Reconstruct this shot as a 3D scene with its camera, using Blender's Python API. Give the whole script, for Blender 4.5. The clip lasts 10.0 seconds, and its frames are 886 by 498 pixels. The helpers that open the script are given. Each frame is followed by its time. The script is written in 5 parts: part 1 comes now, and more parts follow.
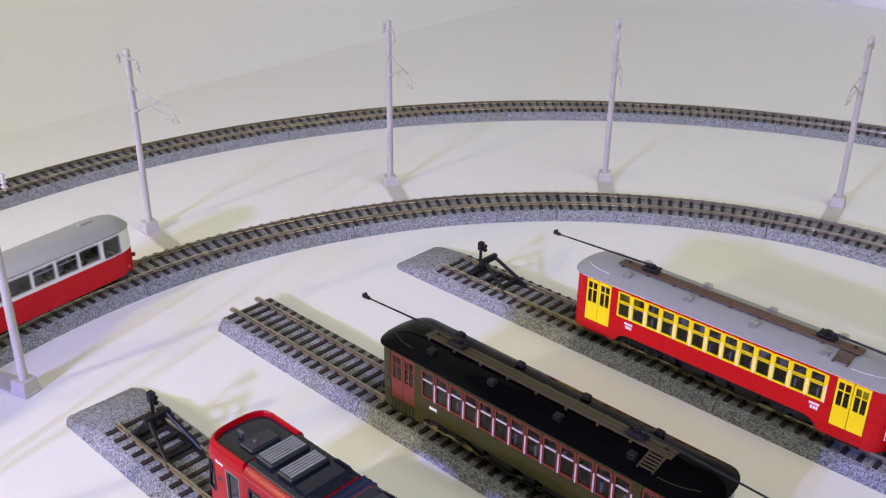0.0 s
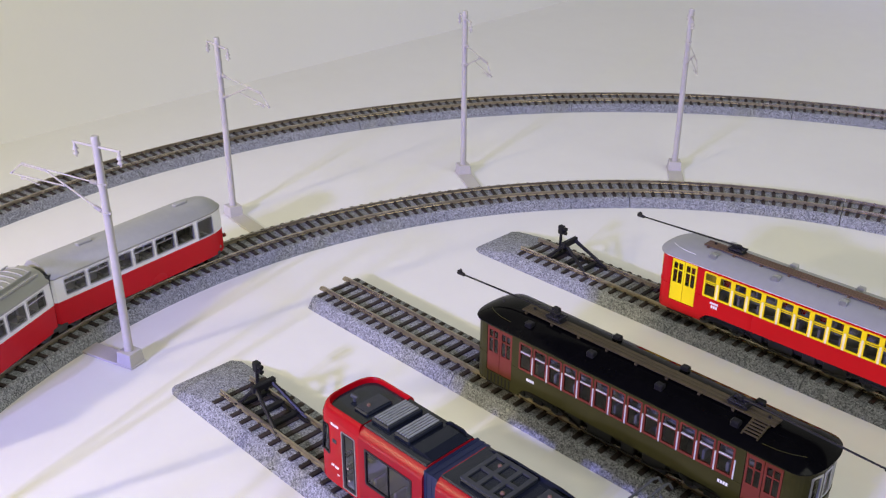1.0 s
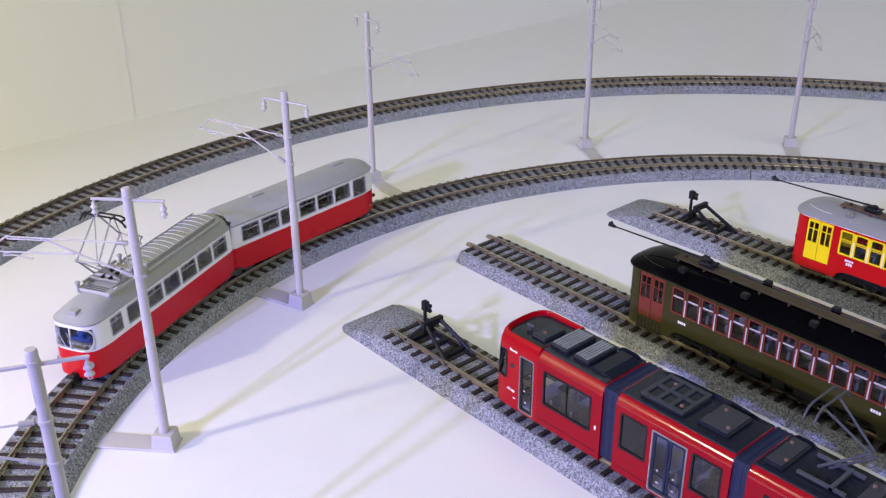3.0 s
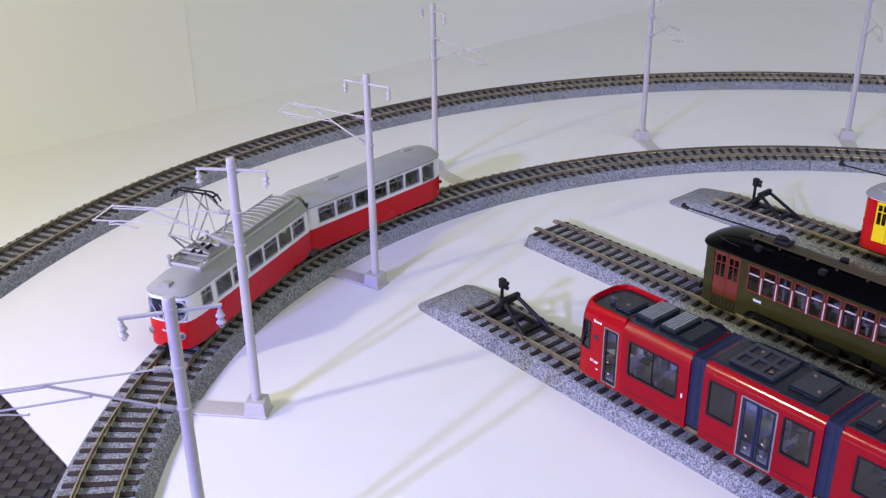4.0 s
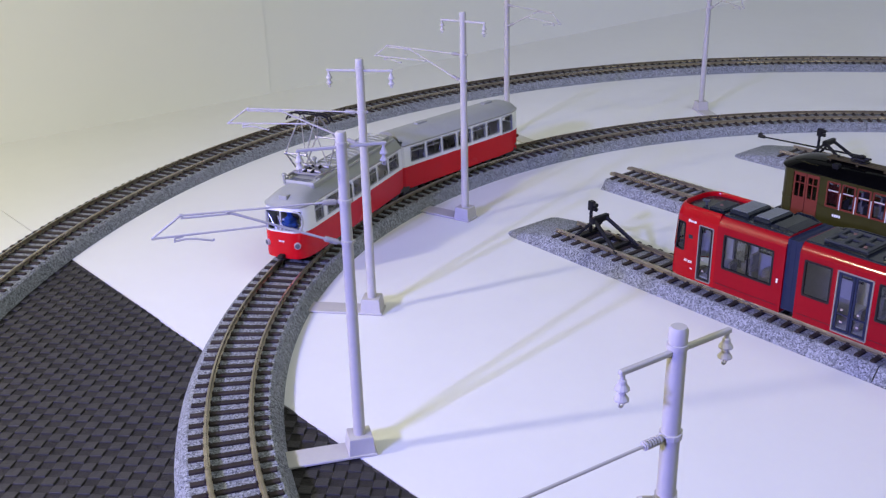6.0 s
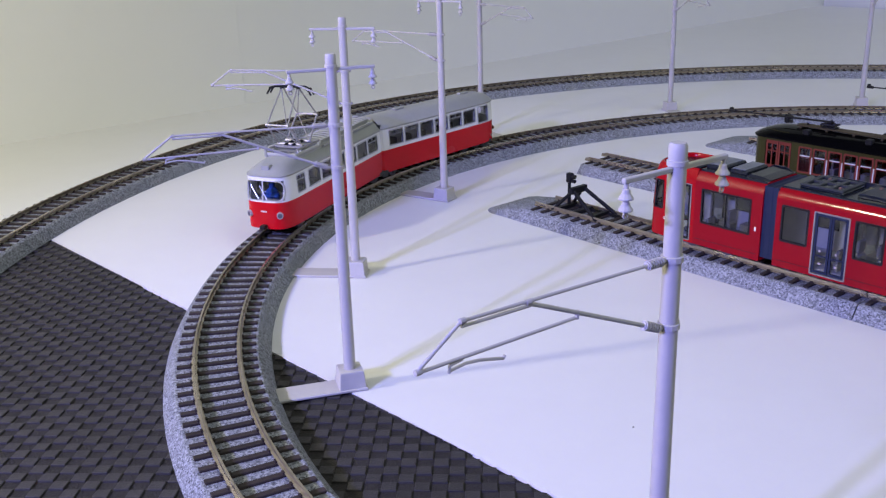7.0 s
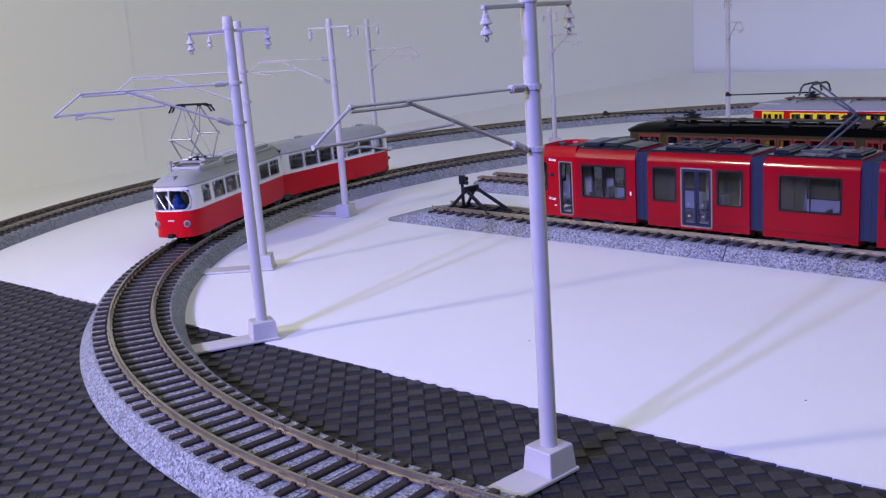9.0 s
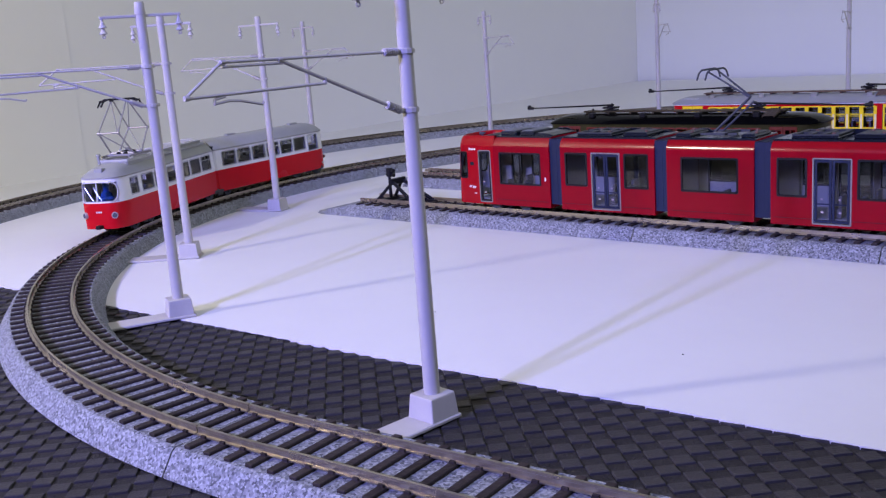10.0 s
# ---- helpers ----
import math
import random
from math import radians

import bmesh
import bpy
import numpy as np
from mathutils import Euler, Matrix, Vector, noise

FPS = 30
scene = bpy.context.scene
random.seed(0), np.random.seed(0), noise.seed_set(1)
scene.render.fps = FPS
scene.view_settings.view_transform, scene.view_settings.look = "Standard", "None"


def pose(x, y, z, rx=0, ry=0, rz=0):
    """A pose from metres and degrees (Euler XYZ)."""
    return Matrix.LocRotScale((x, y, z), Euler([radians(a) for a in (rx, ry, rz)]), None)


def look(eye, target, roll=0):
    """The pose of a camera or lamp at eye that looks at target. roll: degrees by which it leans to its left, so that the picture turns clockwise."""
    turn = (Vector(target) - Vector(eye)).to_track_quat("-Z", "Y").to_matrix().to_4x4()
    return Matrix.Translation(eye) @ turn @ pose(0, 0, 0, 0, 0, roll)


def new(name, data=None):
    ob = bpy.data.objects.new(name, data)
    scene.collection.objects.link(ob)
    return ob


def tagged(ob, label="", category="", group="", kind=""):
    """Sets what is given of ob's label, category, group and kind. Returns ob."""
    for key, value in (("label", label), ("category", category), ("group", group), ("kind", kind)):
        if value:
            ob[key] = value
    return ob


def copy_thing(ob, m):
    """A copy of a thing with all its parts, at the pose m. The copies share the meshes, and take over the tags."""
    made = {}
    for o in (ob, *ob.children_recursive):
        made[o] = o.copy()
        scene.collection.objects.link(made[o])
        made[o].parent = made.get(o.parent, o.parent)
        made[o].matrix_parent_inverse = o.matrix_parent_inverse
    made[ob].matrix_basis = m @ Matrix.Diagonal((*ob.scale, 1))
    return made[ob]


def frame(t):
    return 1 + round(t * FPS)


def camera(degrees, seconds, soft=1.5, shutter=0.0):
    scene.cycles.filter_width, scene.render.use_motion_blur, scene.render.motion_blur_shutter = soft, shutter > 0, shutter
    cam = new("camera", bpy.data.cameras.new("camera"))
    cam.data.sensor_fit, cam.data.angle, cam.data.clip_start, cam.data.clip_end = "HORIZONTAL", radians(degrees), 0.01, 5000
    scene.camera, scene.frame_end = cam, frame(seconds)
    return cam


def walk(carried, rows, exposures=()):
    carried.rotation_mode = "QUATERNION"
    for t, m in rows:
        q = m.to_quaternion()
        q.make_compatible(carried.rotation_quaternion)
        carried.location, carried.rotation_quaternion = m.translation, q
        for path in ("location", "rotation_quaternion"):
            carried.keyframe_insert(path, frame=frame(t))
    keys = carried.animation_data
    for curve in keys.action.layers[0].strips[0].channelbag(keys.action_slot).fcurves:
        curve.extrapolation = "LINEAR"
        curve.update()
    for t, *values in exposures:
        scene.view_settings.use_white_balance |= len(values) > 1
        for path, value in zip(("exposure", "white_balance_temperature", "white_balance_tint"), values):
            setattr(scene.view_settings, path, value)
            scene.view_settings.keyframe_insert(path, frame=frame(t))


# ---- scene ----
cam = camera(48.92, 10.0, 1.3)
ROWS = [
    (0.0, 0.1404, -0.0520, 0.2828, 63.88, -0.65, 43.47),
    (0.5, 0.1320, -0.0665, 0.2774, 64.01, -0.45, 44.46),
    (1.0, 0.1306, -0.0860, 0.2774, 64.03, -0.19, 45.31),
    (1.5, 0.1319, -0.1039, 0.2765, 63.95, 0.04, 46.27),
    (2.0, 0.1319, -0.1220, 0.2775, 63.99, 0.24, 47.24),
    (2.5, 0.1316, -0.1392, 0.2738, 63.99, 0.35, 48.13),
    (4.0, 0.1246, -0.1876, 0.2598, 64.83, 0.67, 50.29),
    (4.5, 0.1242, -0.2081, 0.2511, 65.44, 0.91, 50.81),
    (5.0, 0.1331, -0.2234, 0.2433, 66.05, 1.07, 51.20),
    (5.5, 0.1378, -0.2420, 0.2318, 66.75, 1.24, 51.42),
    (6.0, 0.1420, -0.2566, 0.2114, 67.62, 1.22, 51.26),
    (7.5, 0.1559, -0.2858, 0.1513, 72.93, 1.80, 47.54),
    (8.0, 0.1599, -0.2962, 0.1350, 74.97, 2.32, 45.90),
    (8.5, 0.1689, -0.3000, 0.1239, 76.23, 3.20, 44.38),
    (9.0, 0.1850, -0.3052, 0.1168, 77.02, 3.90, 42.90),
    (9.5, 0.1976, -0.3063, 0.1083, 77.58, 4.12, 41.64),
    (10.0, 0.2119, -0.3050, 0.1033, 77.79, 4.09, 40.56),
]
walk(cam, [(t, pose(x, y, z, rx, ry, rz)) for t, x, y, z, rx, ry, rz in ROWS],
     [(0.0, 0.11, 6950, 6), (2.5, 0.02, 6700, 5), (5.0, -0.17, 6150, 6), (7.5, -0.40, 5950, 8), (10.0, -0.43, 5750, 17)])

# ---- light ----
world = bpy.data.worlds.new("room_light")
scene.world = world
world.use_nodes = True
world.node_tree.nodes["Background"].inputs[0].default_value = (0.80, 0.86, 0.84, 1)
world.node_tree.nodes["Background"].inputs[1].default_value = 0.04


def lamp(name, kind, place, target, energy, colour, size):
    data = bpy.data.lights.new(name, kind)
    data.energy, data.color = energy, colour
    if kind == "AREA":
        data.shape, data.size = "SQUARE", size
    else:
        data.shadow_soft_size = size
    ob = new(name, data)
    ob.matrix_world = look(place, target)
    return ob


# soft ceiling panel, two bluish LEDs in front of the table and one warm LED beside them
lamp("ceiling_lamp", "AREA", (0.75, 0.25, 1.40), (-0.45, 0.5, 0.1), 14.6, (0.98, 1.0, 0.97), 1.1)
for x in (-0.005, 0.075):
    led = lamp("blue_led", "SPOT", (x, -1.00, 0.48), (x - 0.18, 0.12, 0), 45.0, (0.34, 0.325, 1.0), 0.016)
    led.data.spot_size, led.data.spot_blend = radians(44), 0.9
lamp("warm_led", "POINT", (-0.368, -0.602, 0.37), (0, 0, 0), 13.6, (1.0, 0.875, 0.60), 0.020)
scene.view_settings.exposure = 0.0


# ---- materials ----
def material(name, colour, rough=0.5, metal=0.0, second=None, scale=200.0, mix=0.5, bump=0.0, bump_scale=None, coat=0.0,
             spec=0.22, island=0.0):
    """Principled surface with a two-scale noise between two colours and a fine bump."""
    m = bpy.data.materials.new(name)
    m.use_nodes = True
    nt = m.node_tree
    b = nt.nodes["Principled BSDF"]
    b.inputs["Base Color"].default_value = colour
    b.inputs["Roughness"].default_value = rough
    b.inputs["Metallic"].default_value = metal
    b.inputs["Coat Weight"].default_value = coat
    b.inputs["Coat Roughness"].default_value = 0.08
    b.inputs["Specular IOR Level"].default_value = spec
    co = nt.nodes.new("ShaderNodeTexCoord")
    if second is not None:
        fine = nt.nodes.new("ShaderNodeTexNoise")
        fine.inputs["Scale"].default_value = scale
        fine.inputs["Detail"].default_value = 6
        fine.inputs["Roughness"].default_value = 0.7
        wide = nt.nodes.new("ShaderNodeTexNoise")
        wide.inputs["Scale"].default_value = scale / 12
        wide.inputs["Detail"].default_value = 3
        nt.links.new(co.outputs["Object"], fine.inputs["Vector"])
        nt.links.new(co.outputs["Object"], wide.inputs["Vector"])
        add = nt.nodes.new("ShaderNodeMath")
        add.operation = "ADD"
        nt.links.new(fine.outputs["Fac"], add.inputs[0])
        nt.links.new(wide.outputs["Fac"], add.inputs[1])
        ramp = nt.nodes.new("ShaderNodeMapRange")
        ramp.inputs["From Min"].default_value = 1.0 - mix * 0.5
        ramp.inputs["From Max"].default_value = 1.0 + mix * 0.5
        nt.links.new(add.outputs[0], ramp.inputs["Value"])
        blend = nt.nodes.new("ShaderNodeMix")
        blend.data_type = "RGBA"
        blend.inputs["A"].default_value = colour
        blend.inputs["B"].default_value = second
        nt.links.new(ramp.outputs[0], blend.inputs["Factor"])
        out = blend.outputs["Result"]
        if island:
            info = nt.nodes.new("ShaderNodeObjectInfo")
            hsv = nt.nodes.new("ShaderNodeHueSaturation")
            span = nt.nodes.new("ShaderNodeMapRange")
            span.inputs["To Min"].default_value = 1 - island
            span.inputs["To Max"].default_value = 1 + island
            nt.links.new(info.outputs["Random"], span.inputs["Value"])
            nt.links.new(span.outputs[0], hsv.inputs["Value"])
            nt.links.new(out, hsv.inputs["Color"])
            out = hsv.outputs["Color"]
        nt.links.new(out, b.inputs["Base Color"])
        rr = nt.nodes.new("ShaderNodeMapRange")
        rr.inputs["To Min"].default_value = max(0.02, rough - 0.08)
        rr.inputs["To Max"].default_value = min(1, rough + 0.08)
        nt.links.new(wide.outputs["Fac"], rr.inputs["Value"])
        nt.links.new(rr.outputs[0], b.inputs["Roughness"])
    if bump:
        n = nt.nodes.new("ShaderNodeTexNoise")
        n.inputs["Scale"].default_value = bump_scale or scale
        n.inputs["Detail"].default_value = 4
        nt.links.new(co.outputs["Object"], n.inputs["Vector"])
        bp = nt.nodes.new("ShaderNodeBump")
        bp.inputs["Strength"].default_value = bump
        bp.inputs["Distance"].default_value = 0.0006
        nt.links.new(n.outputs["Fac"], bp.inputs["Height"])
        nt.links.new(bp.outputs[0], b.inputs["Normal"])
    return m


def ballast_material():
    """Grey moulded ballast: light and dark grains of about half a millimetre."""
    m = bpy.data.materials.new("grey_ballast")
    m.use_nodes = True
    nt = m.node_tree
    b = nt.nodes["Principled BSDF"]
    b.inputs["Roughness"].default_value = 0.75
    co = nt.nodes.new("ShaderNodeTexCoord")
    grain = nt.nodes.new("ShaderNodeTexVoronoi")
    grain.inputs["Scale"].default_value = 1650
    nt.links.new(co.outputs["Object"], grain.inputs["Vector"])
    sep = nt.nodes.new("ShaderNodeSeparateColor")
    nt.links.new(grain.outputs["Color"], sep.inputs[0])
    ramp = nt.nodes.new("ShaderNodeValToRGB")
    ramp.color_ramp.elements[0].position, ramp.color_ramp.elements[0].color = 0.0, (0.058, 0.062, 0.069, 1)
    ramp.color_ramp.elements[1].position, ramp.color_ramp.elements[1].color = 1.0, (0.37, 0.385, 0.405, 1)
    e = ramp.color_ramp.elements.new(0.35)
    e.color = (0.17, 0.18, 0.195, 1)
    e = ramp.color_ramp.elements.new(0.7)
    e.color = (0.25, 0.26, 0.28, 1)
    nt.links.new(sep.outputs[0], ramp.inputs[0])
    wide = nt.nodes.new("ShaderNodeTexNoise")
    wide.inputs["Scale"].default_value = 60
    nt.links.new(co.outputs["Object"], wide.inputs["Vector"])
    span = nt.nodes.new("ShaderNodeMapRange")
    span.inputs["To Min"].default_value, span.inputs["To Max"].default_value = 0.93, 1.07
    nt.links.new(wide.outputs["Fac"], span.inputs["Value"])
    hsv = nt.nodes.new("ShaderNodeHueSaturation")
    nt.links.new(ramp.outputs[0], hsv.inputs["Color"])
    nt.links.new(span.outputs[0], hsv.inputs["Value"])
    nt.links.new(hsv.outputs[0], b.inputs["Base Color"])
    bp = nt.nodes.new("ShaderNodeBump")
    bp.inputs["Strength"].default_value, bp.inputs["Distance"].default_value = 0.4, 0.0003
    nt.links.new(grain.outputs["Distance"], bp.inputs["Height"])
    nt.links.new(bp.outputs[0], b.inputs["Normal"])
    return m


def glass_material(name, tint, gloss=0.10):
    m = bpy.data.materials.new(name)
    m.use_nodes = True
    nt = m.node_tree
    nt.nodes.clear()
    out = nt.nodes.new("ShaderNodeOutputMaterial")
    tr = nt.nodes.new("ShaderNodeBsdfTransparent")
    tr.inputs[0].default_value = tint
    gl = nt.nodes.new("ShaderNodeBsdfGlossy")
    gl.inputs["Roughness"].default_value = 0.06
    fr = nt.nodes.new("ShaderNodeFresnel")
    fr.inputs["IOR"].default_value = 1.5 + gloss
    mx = nt.nodes.new("ShaderNodeMixShader")
    nt.links.new(fr.outputs[0], mx.inputs[0])
    nt.links.new(tr.outputs[0], mx.inputs[1])
    nt.links.new(gl.outputs[0], mx.inputs[2])
    nt.links.new(mx.outputs[0], out.inputs[0])
    return m


BALLAST = ballast_material()
SLEEPER = material("dark_brown_sleeper", (0.021, 0.016, 0.0145, 1), 0.6, second=(0.042, 0.032, 0.029, 1), scale=700, bump=0.3, island=0.25)
# dull nickel, its golden tint partly the warm lamp's reflection put into the colour
RAIL = material("nickel_rail", (0.54, 0.48, 0.375, 1), 0.28, 0.87, second=(0.34, 0.30, 0.225, 1), scale=260)
BOARD = material("white_board", (0.76, 0.755, 0.74, 1), 0.42, second=(0.72, 0.71, 0.69, 1), scale=40, mix=0.9, bump=0.05, bump_scale=500)
WALL = material("cream_wall", (0.83, 0.825, 0.80, 1), 0.6, second=(0.80, 0.795, 0.77, 1), scale=12, mix=0.9, bump=0.08, bump_scale=300)
FARWALL = material("white_wall", (0.83, 0.84, 0.86, 1), 0.6, second=(0.80, 0.81, 0.83, 1), scale=12, mix=0.9)
ROOMWALL = material("room_wall", (0.20, 0.205, 0.20, 1), 0.85, second=(0.17, 0.175, 0.17, 1), scale=4)
MAT_BASE = material("mat_base", (0.012, 0.012, 0.014, 1), 0.8, second=(0.02, 0.02, 0.022, 1), scale=300)
MAT_TILE = material("mat_tile", (0.0265, 0.0250, 0.0245, 1), 0.55, second=(0.047, 0.0440, 0.0428, 1), scale=380, mix=0.9, bump=0.5, bump_scale=1300, spec=0.24, island=0.22)
MAT_WEAVE = material("mat_weave", (0.0165, 0.0150, 0.0143, 1), 0.7, second=(0.046, 0.042, 0.039, 1), scale=900, mix=0.7, bump=1.0, bump_scale=1500, spec=0.2)
POLE = material("grey_pole", (0.48, 0.46, 0.43, 1), 0.42, second=(0.44, 0.42, 0.395, 1), scale=300, bump=0.06, bump_scale=900)
BLACK = material("black_plastic", (0.009, 0.009, 0.010, 1), 0.42, second=(0.016, 0.016, 0.017, 1), scale=400, spec=0.15)
DARKGREY = material("dark_grey", (0.05, 0.055, 0.065, 1), 0.5, second=(0.07, 0.075, 0.085, 1), scale=300)
RED = material("tram_red", (0.53, 0.004, 0.011, 1), 0.26, second=(0.48, 0.0035, 0.010, 1), scale=120, spec=0.2)
WHITE = material("tram_white", (0.78, 0.78, 0.78, 1), 0.30, second=(0.74, 0.74, 0.75, 1), scale=120, spec=0.3)
TRAMGREY = material("roof_grey", (0.335, 0.34, 0.315, 1), 0.42, second=(0.30, 0.305, 0.285, 1), scale=200, spec=0.35)
CARROOF = material("streetcar_roof_grey", (0.27, 0.275, 0.28, 1), 0.38, second=(0.24, 0.245, 0.25, 1), scale=160, spec=0.4)
RIBGREY = material("resistor_grey", (0.47, 0.47, 0.44, 1), 0.5, second=(0.42, 0.42, 0.39, 1), scale=300)
SILVER = material("silver", (0.55, 0.56, 0.58, 1), 0.3, 0.85, second=(0.45, 0.46, 0.48, 1), scale=400)
PANTO = material("pantograph_grey", (0.40, 0.39, 0.37, 1), 0.45, 0.4, second=(0.30, 0.29, 0.28, 1), scale=400)
BOGIEGREY = material("bogie_grey", (0.07, 0.07, 0.07, 1), 0.5, 0.2, second=(0.045, 0.045, 0.045, 1), scale=400)
LRED = material("railcar_red", (0.262, 0.0018, 0.0100, 1), 0.20, second=(0.235, 0.0016, 0.009, 1), scale=120, spec=0.12)
LRED2 = material("railcar_bright_red", (0.35, 0.0018, 0.0075, 1), 0.20, second=(0.31, 0.0017, 0.007, 1), scale=120, spec=0.16)
LREDGLOSS = material("railcar_roof_red", (0.30, 0.004, 0.010, 1), 0.14, second=(0.26, 0.004, 0.009, 1), scale=120, spec=0.6)
PALE = material("pale_interior", (0.55, 0.55, 0.53, 1), 0.6, second=(0.46, 0.46, 0.45, 1), scale=300)
NAVY = material("navy_bellows", (0.016, 0.022, 0.052, 1), 0.5, second=(0.012, 0.017, 0.042, 1), scale=200, spec=0.2)
EQUIP = material("roof_equipment", (0.009, 0.0115, 0.018, 1), 0.20, second=(0.013, 0.0165, 0.025, 1), scale=300, spec=0.45)
GRILLE = material("roof_grille", (0.25, 0.265, 0.275, 1), 0.45, second=(0.17, 0.18, 0.185, 1), scale=400)
PANELGREY = material("roof_panel", (0.045, 0.049, 0.054, 1), 0.42, second=(0.034, 0.037, 0.042, 1), scale=400, spec=0.15)
OLIVE = material("olive_green", (0.042, 0.040, 0.011, 1), 0.34, second=(0.034, 0.032, 0.009, 1), scale=150, spec=0.12)
BRICKRED = material("brick_red", (0.16, 0.034, 0.022, 1), 0.45, second=(0.135, 0.028, 0.018, 1), scale=200, spec=0.15)
BLACKROOF = material("black_roof", (0.0016, 0.0016, 0.0020, 1), 0.10, second=(0.003, 0.003, 0.0034, 1), scale=120, spec=0.06)
CARRED = material("streetcar_red", (0.50, 0.004, 0.008, 1), 0.28, second=(0.45, 0.004, 0.007, 1), scale=120, spec=0.2)
YELLOW = material("streetcar_yellow", (0.90, 0.68, 0.012, 1), 0.32, second=(0.85, 0.63, 0.01, 1), scale=150, spec=0.3)
PLANK = material("brown_plank", (0.125, 0.080, 0.052, 1), 0.6, second=(0.085, 0.055, 0.036, 1), scale=500)
DARKPLANK = material("olive_plank", (0.062, 0.049, 0.024, 1), 0.6, second=(0.044, 0.035, 0.018, 1), scale=500)
CREAM = material("cream_post", (0.86, 0.76, 0.42, 1), 0.4, second=(0.80, 0.70, 0.38, 1), scale=300)
LETTER = material("white_lettering", (0.8, 0.8, 0.76, 1), 0.5)
INSIDE = material("grey_interior", (0.28, 0.27, 0.25, 1), 0.7, second=(0.22, 0.21, 0.20, 1), scale=300)
SEATS = material("seat_grey", (0.27, 0.255, 0.24, 1), 0.6, second=(0.20, 0.19, 0.18, 1), scale=300)
BLUEFIG = material("figure_blue", (0.02, 0.07, 0.30, 1), 0.5, second=(0.015, 0.05, 0.22, 1), scale=600)
DOORTRIM = material("door_trim", (0.28, 0.27, 0.25, 1), 0.35, 0.3, second=(0.23, 0.22, 0.20, 1), scale=300)
LINING = material("tram_lining", (0.74, 0.73, 0.70, 1), 0.6, second=(0.68, 0.67, 0.64, 1), scale=300)
LENSM = material("lamp_lens", (0.10, 0.10, 0.11, 1), 0.12)
GLASS = glass_material("window_glass", (0.86, 0.88, 0.90, 1))
SMOKE = glass_material("smoked_glass", (0.40, 0.42, 0.46, 1), 0.05)
TINTED = glass_material("tinted_glass", (0.36, 0.37, 0.40, 1), 0.10)
STICKER = material("pale_sticker", (0.42, 0.36, 0.36, 1), 0.5)
CAP = material("tan_cap", (0.20, 0.115, 0.09, 1), 0.5, second=(0.155, 0.088, 0.07, 1), scale=400)


# ---- building helpers ----
def part(name, bm, mat, parent=None, label="", smooth=False):
    me = bpy.data.meshes.new(name)
    bm.normal_update()
    bm.to_mesh(me)
    bm.free()
    if smooth:
        for p in me.polygons:
            p.use_smooth = True
        me.set_sharp_from_angle(angle=radians(40))
    me.materials.append(mat)
    ob = new(name, me)
    ob.parent = parent
    return tagged(ob, label)


def thing(name, m, label, category, group="", kind=""):
    ob = new(name)
    ob.empty_display_size = 0.005
    ob.matrix_world = m
    return tagged(ob, label, category, group, kind)


def box(bm, x0, x1, y0, y1, z0, z1, bevel=0.0):
    vs = [bm.verts.new(p) for p in ((x0, y0, z0), (x1, y0, z0), (x1, y1, z0), (x0, y1, z0), (x0, y0, z1), (x1, y0, z1), (x1, y1, z1), (x0, y1, z1))]
    fs = [bm.faces.new([vs[i] for i in q]) for q in ((3, 2, 1, 0), (4, 5, 6, 7), (0, 1, 5, 4), (1, 2, 6, 5), (2, 3, 7, 6), (3, 0, 4, 7))]
    if bevel:
        edges = list({e for f in fs for e in f.edges})
        bmesh.ops.bevel(bm, geom=edges, offset=bevel, segments=1, affect="EDGES")
    return vs


def boxes(*list_of):
    bm = bmesh.new()
    for b in list_of:
        box(bm, *b)
    return bm


def rod(bm, a, b, r0, r1=None, n=8):
    """A tapered rod from a to b."""
    a, b = Vector(a), Vector(b)
    r1 = r0 if r1 is None else r1
    d = (b - a).normalized()
    s = d.orthogonal().normalized()
    t = d.cross(s)
    rings = []
    for p, r in ((a, r0), (b, r1)):
        rings.append([bm.verts.new(p + (s * math.cos(2 * math.pi * i / n) + t * math.sin(2 * math.pi * i / n)) * r) for i in range(n)])
    for i in range(n):
        bm.faces.new((rings[0][i], rings[0][(i + 1) % n], rings[1][(i + 1) % n], rings[1][i]))
    bm.faces.new(rings[0][::-1])
    bm.faces.new(rings[1])


def lathe(bm, origin, profile, n=16, axis="z"):
    """Turns a profile of (radius, height) about an axis through origin."""
    rings = []
    for r, h in profile:
        ring = []
        for i in range(n):
            a = 2 * math.pi * i / n
            c, s = max(r, 1e-6) * math.cos(a), max(r, 1e-6) * math.sin(a)
            p = (c, s, h) if axis == "z" else ((h, c, s) if axis == "x" else (s, h, c))
            ring.append(bm.verts.new(Vector(origin) + Vector(p)))
        rings.append(ring)
    for a, b in zip(rings, rings[1:]):
        for i in range(n):
            bm.faces.new((a[i], a[(i + 1) % n], b[(i + 1) % n], b[i]))
    bm.faces.new(rings[0][::-1])
    bm.faces.new(rings[-1])


# ---- track plan ----
CX, CY = 0.04, 0.22
TRAM_ANGLE = 217.7


def inner_track(a):
    r = 0.33010 - 0.09038 * math.cos(a) - 0.02831 * math.sin(a) - 0.03145 * math.cos(2 * a) - 0.01439 * math.sin(2 * a) - 0.00677 * math.cos(3 * a) - 0.01006 * math.sin(3 * a) - 0.00110 * math.cos(4 * a) - 0.00205 * math.sin(4 * a)
    return Vector((CX + r * math.cos(a), CY + r * math.sin(a), 0))


def outer_track(a):
    return Vector((0.0235 + 0.5659 * math.cos(a), 0.2496 + 0.5659 * math.sin(a), 0))


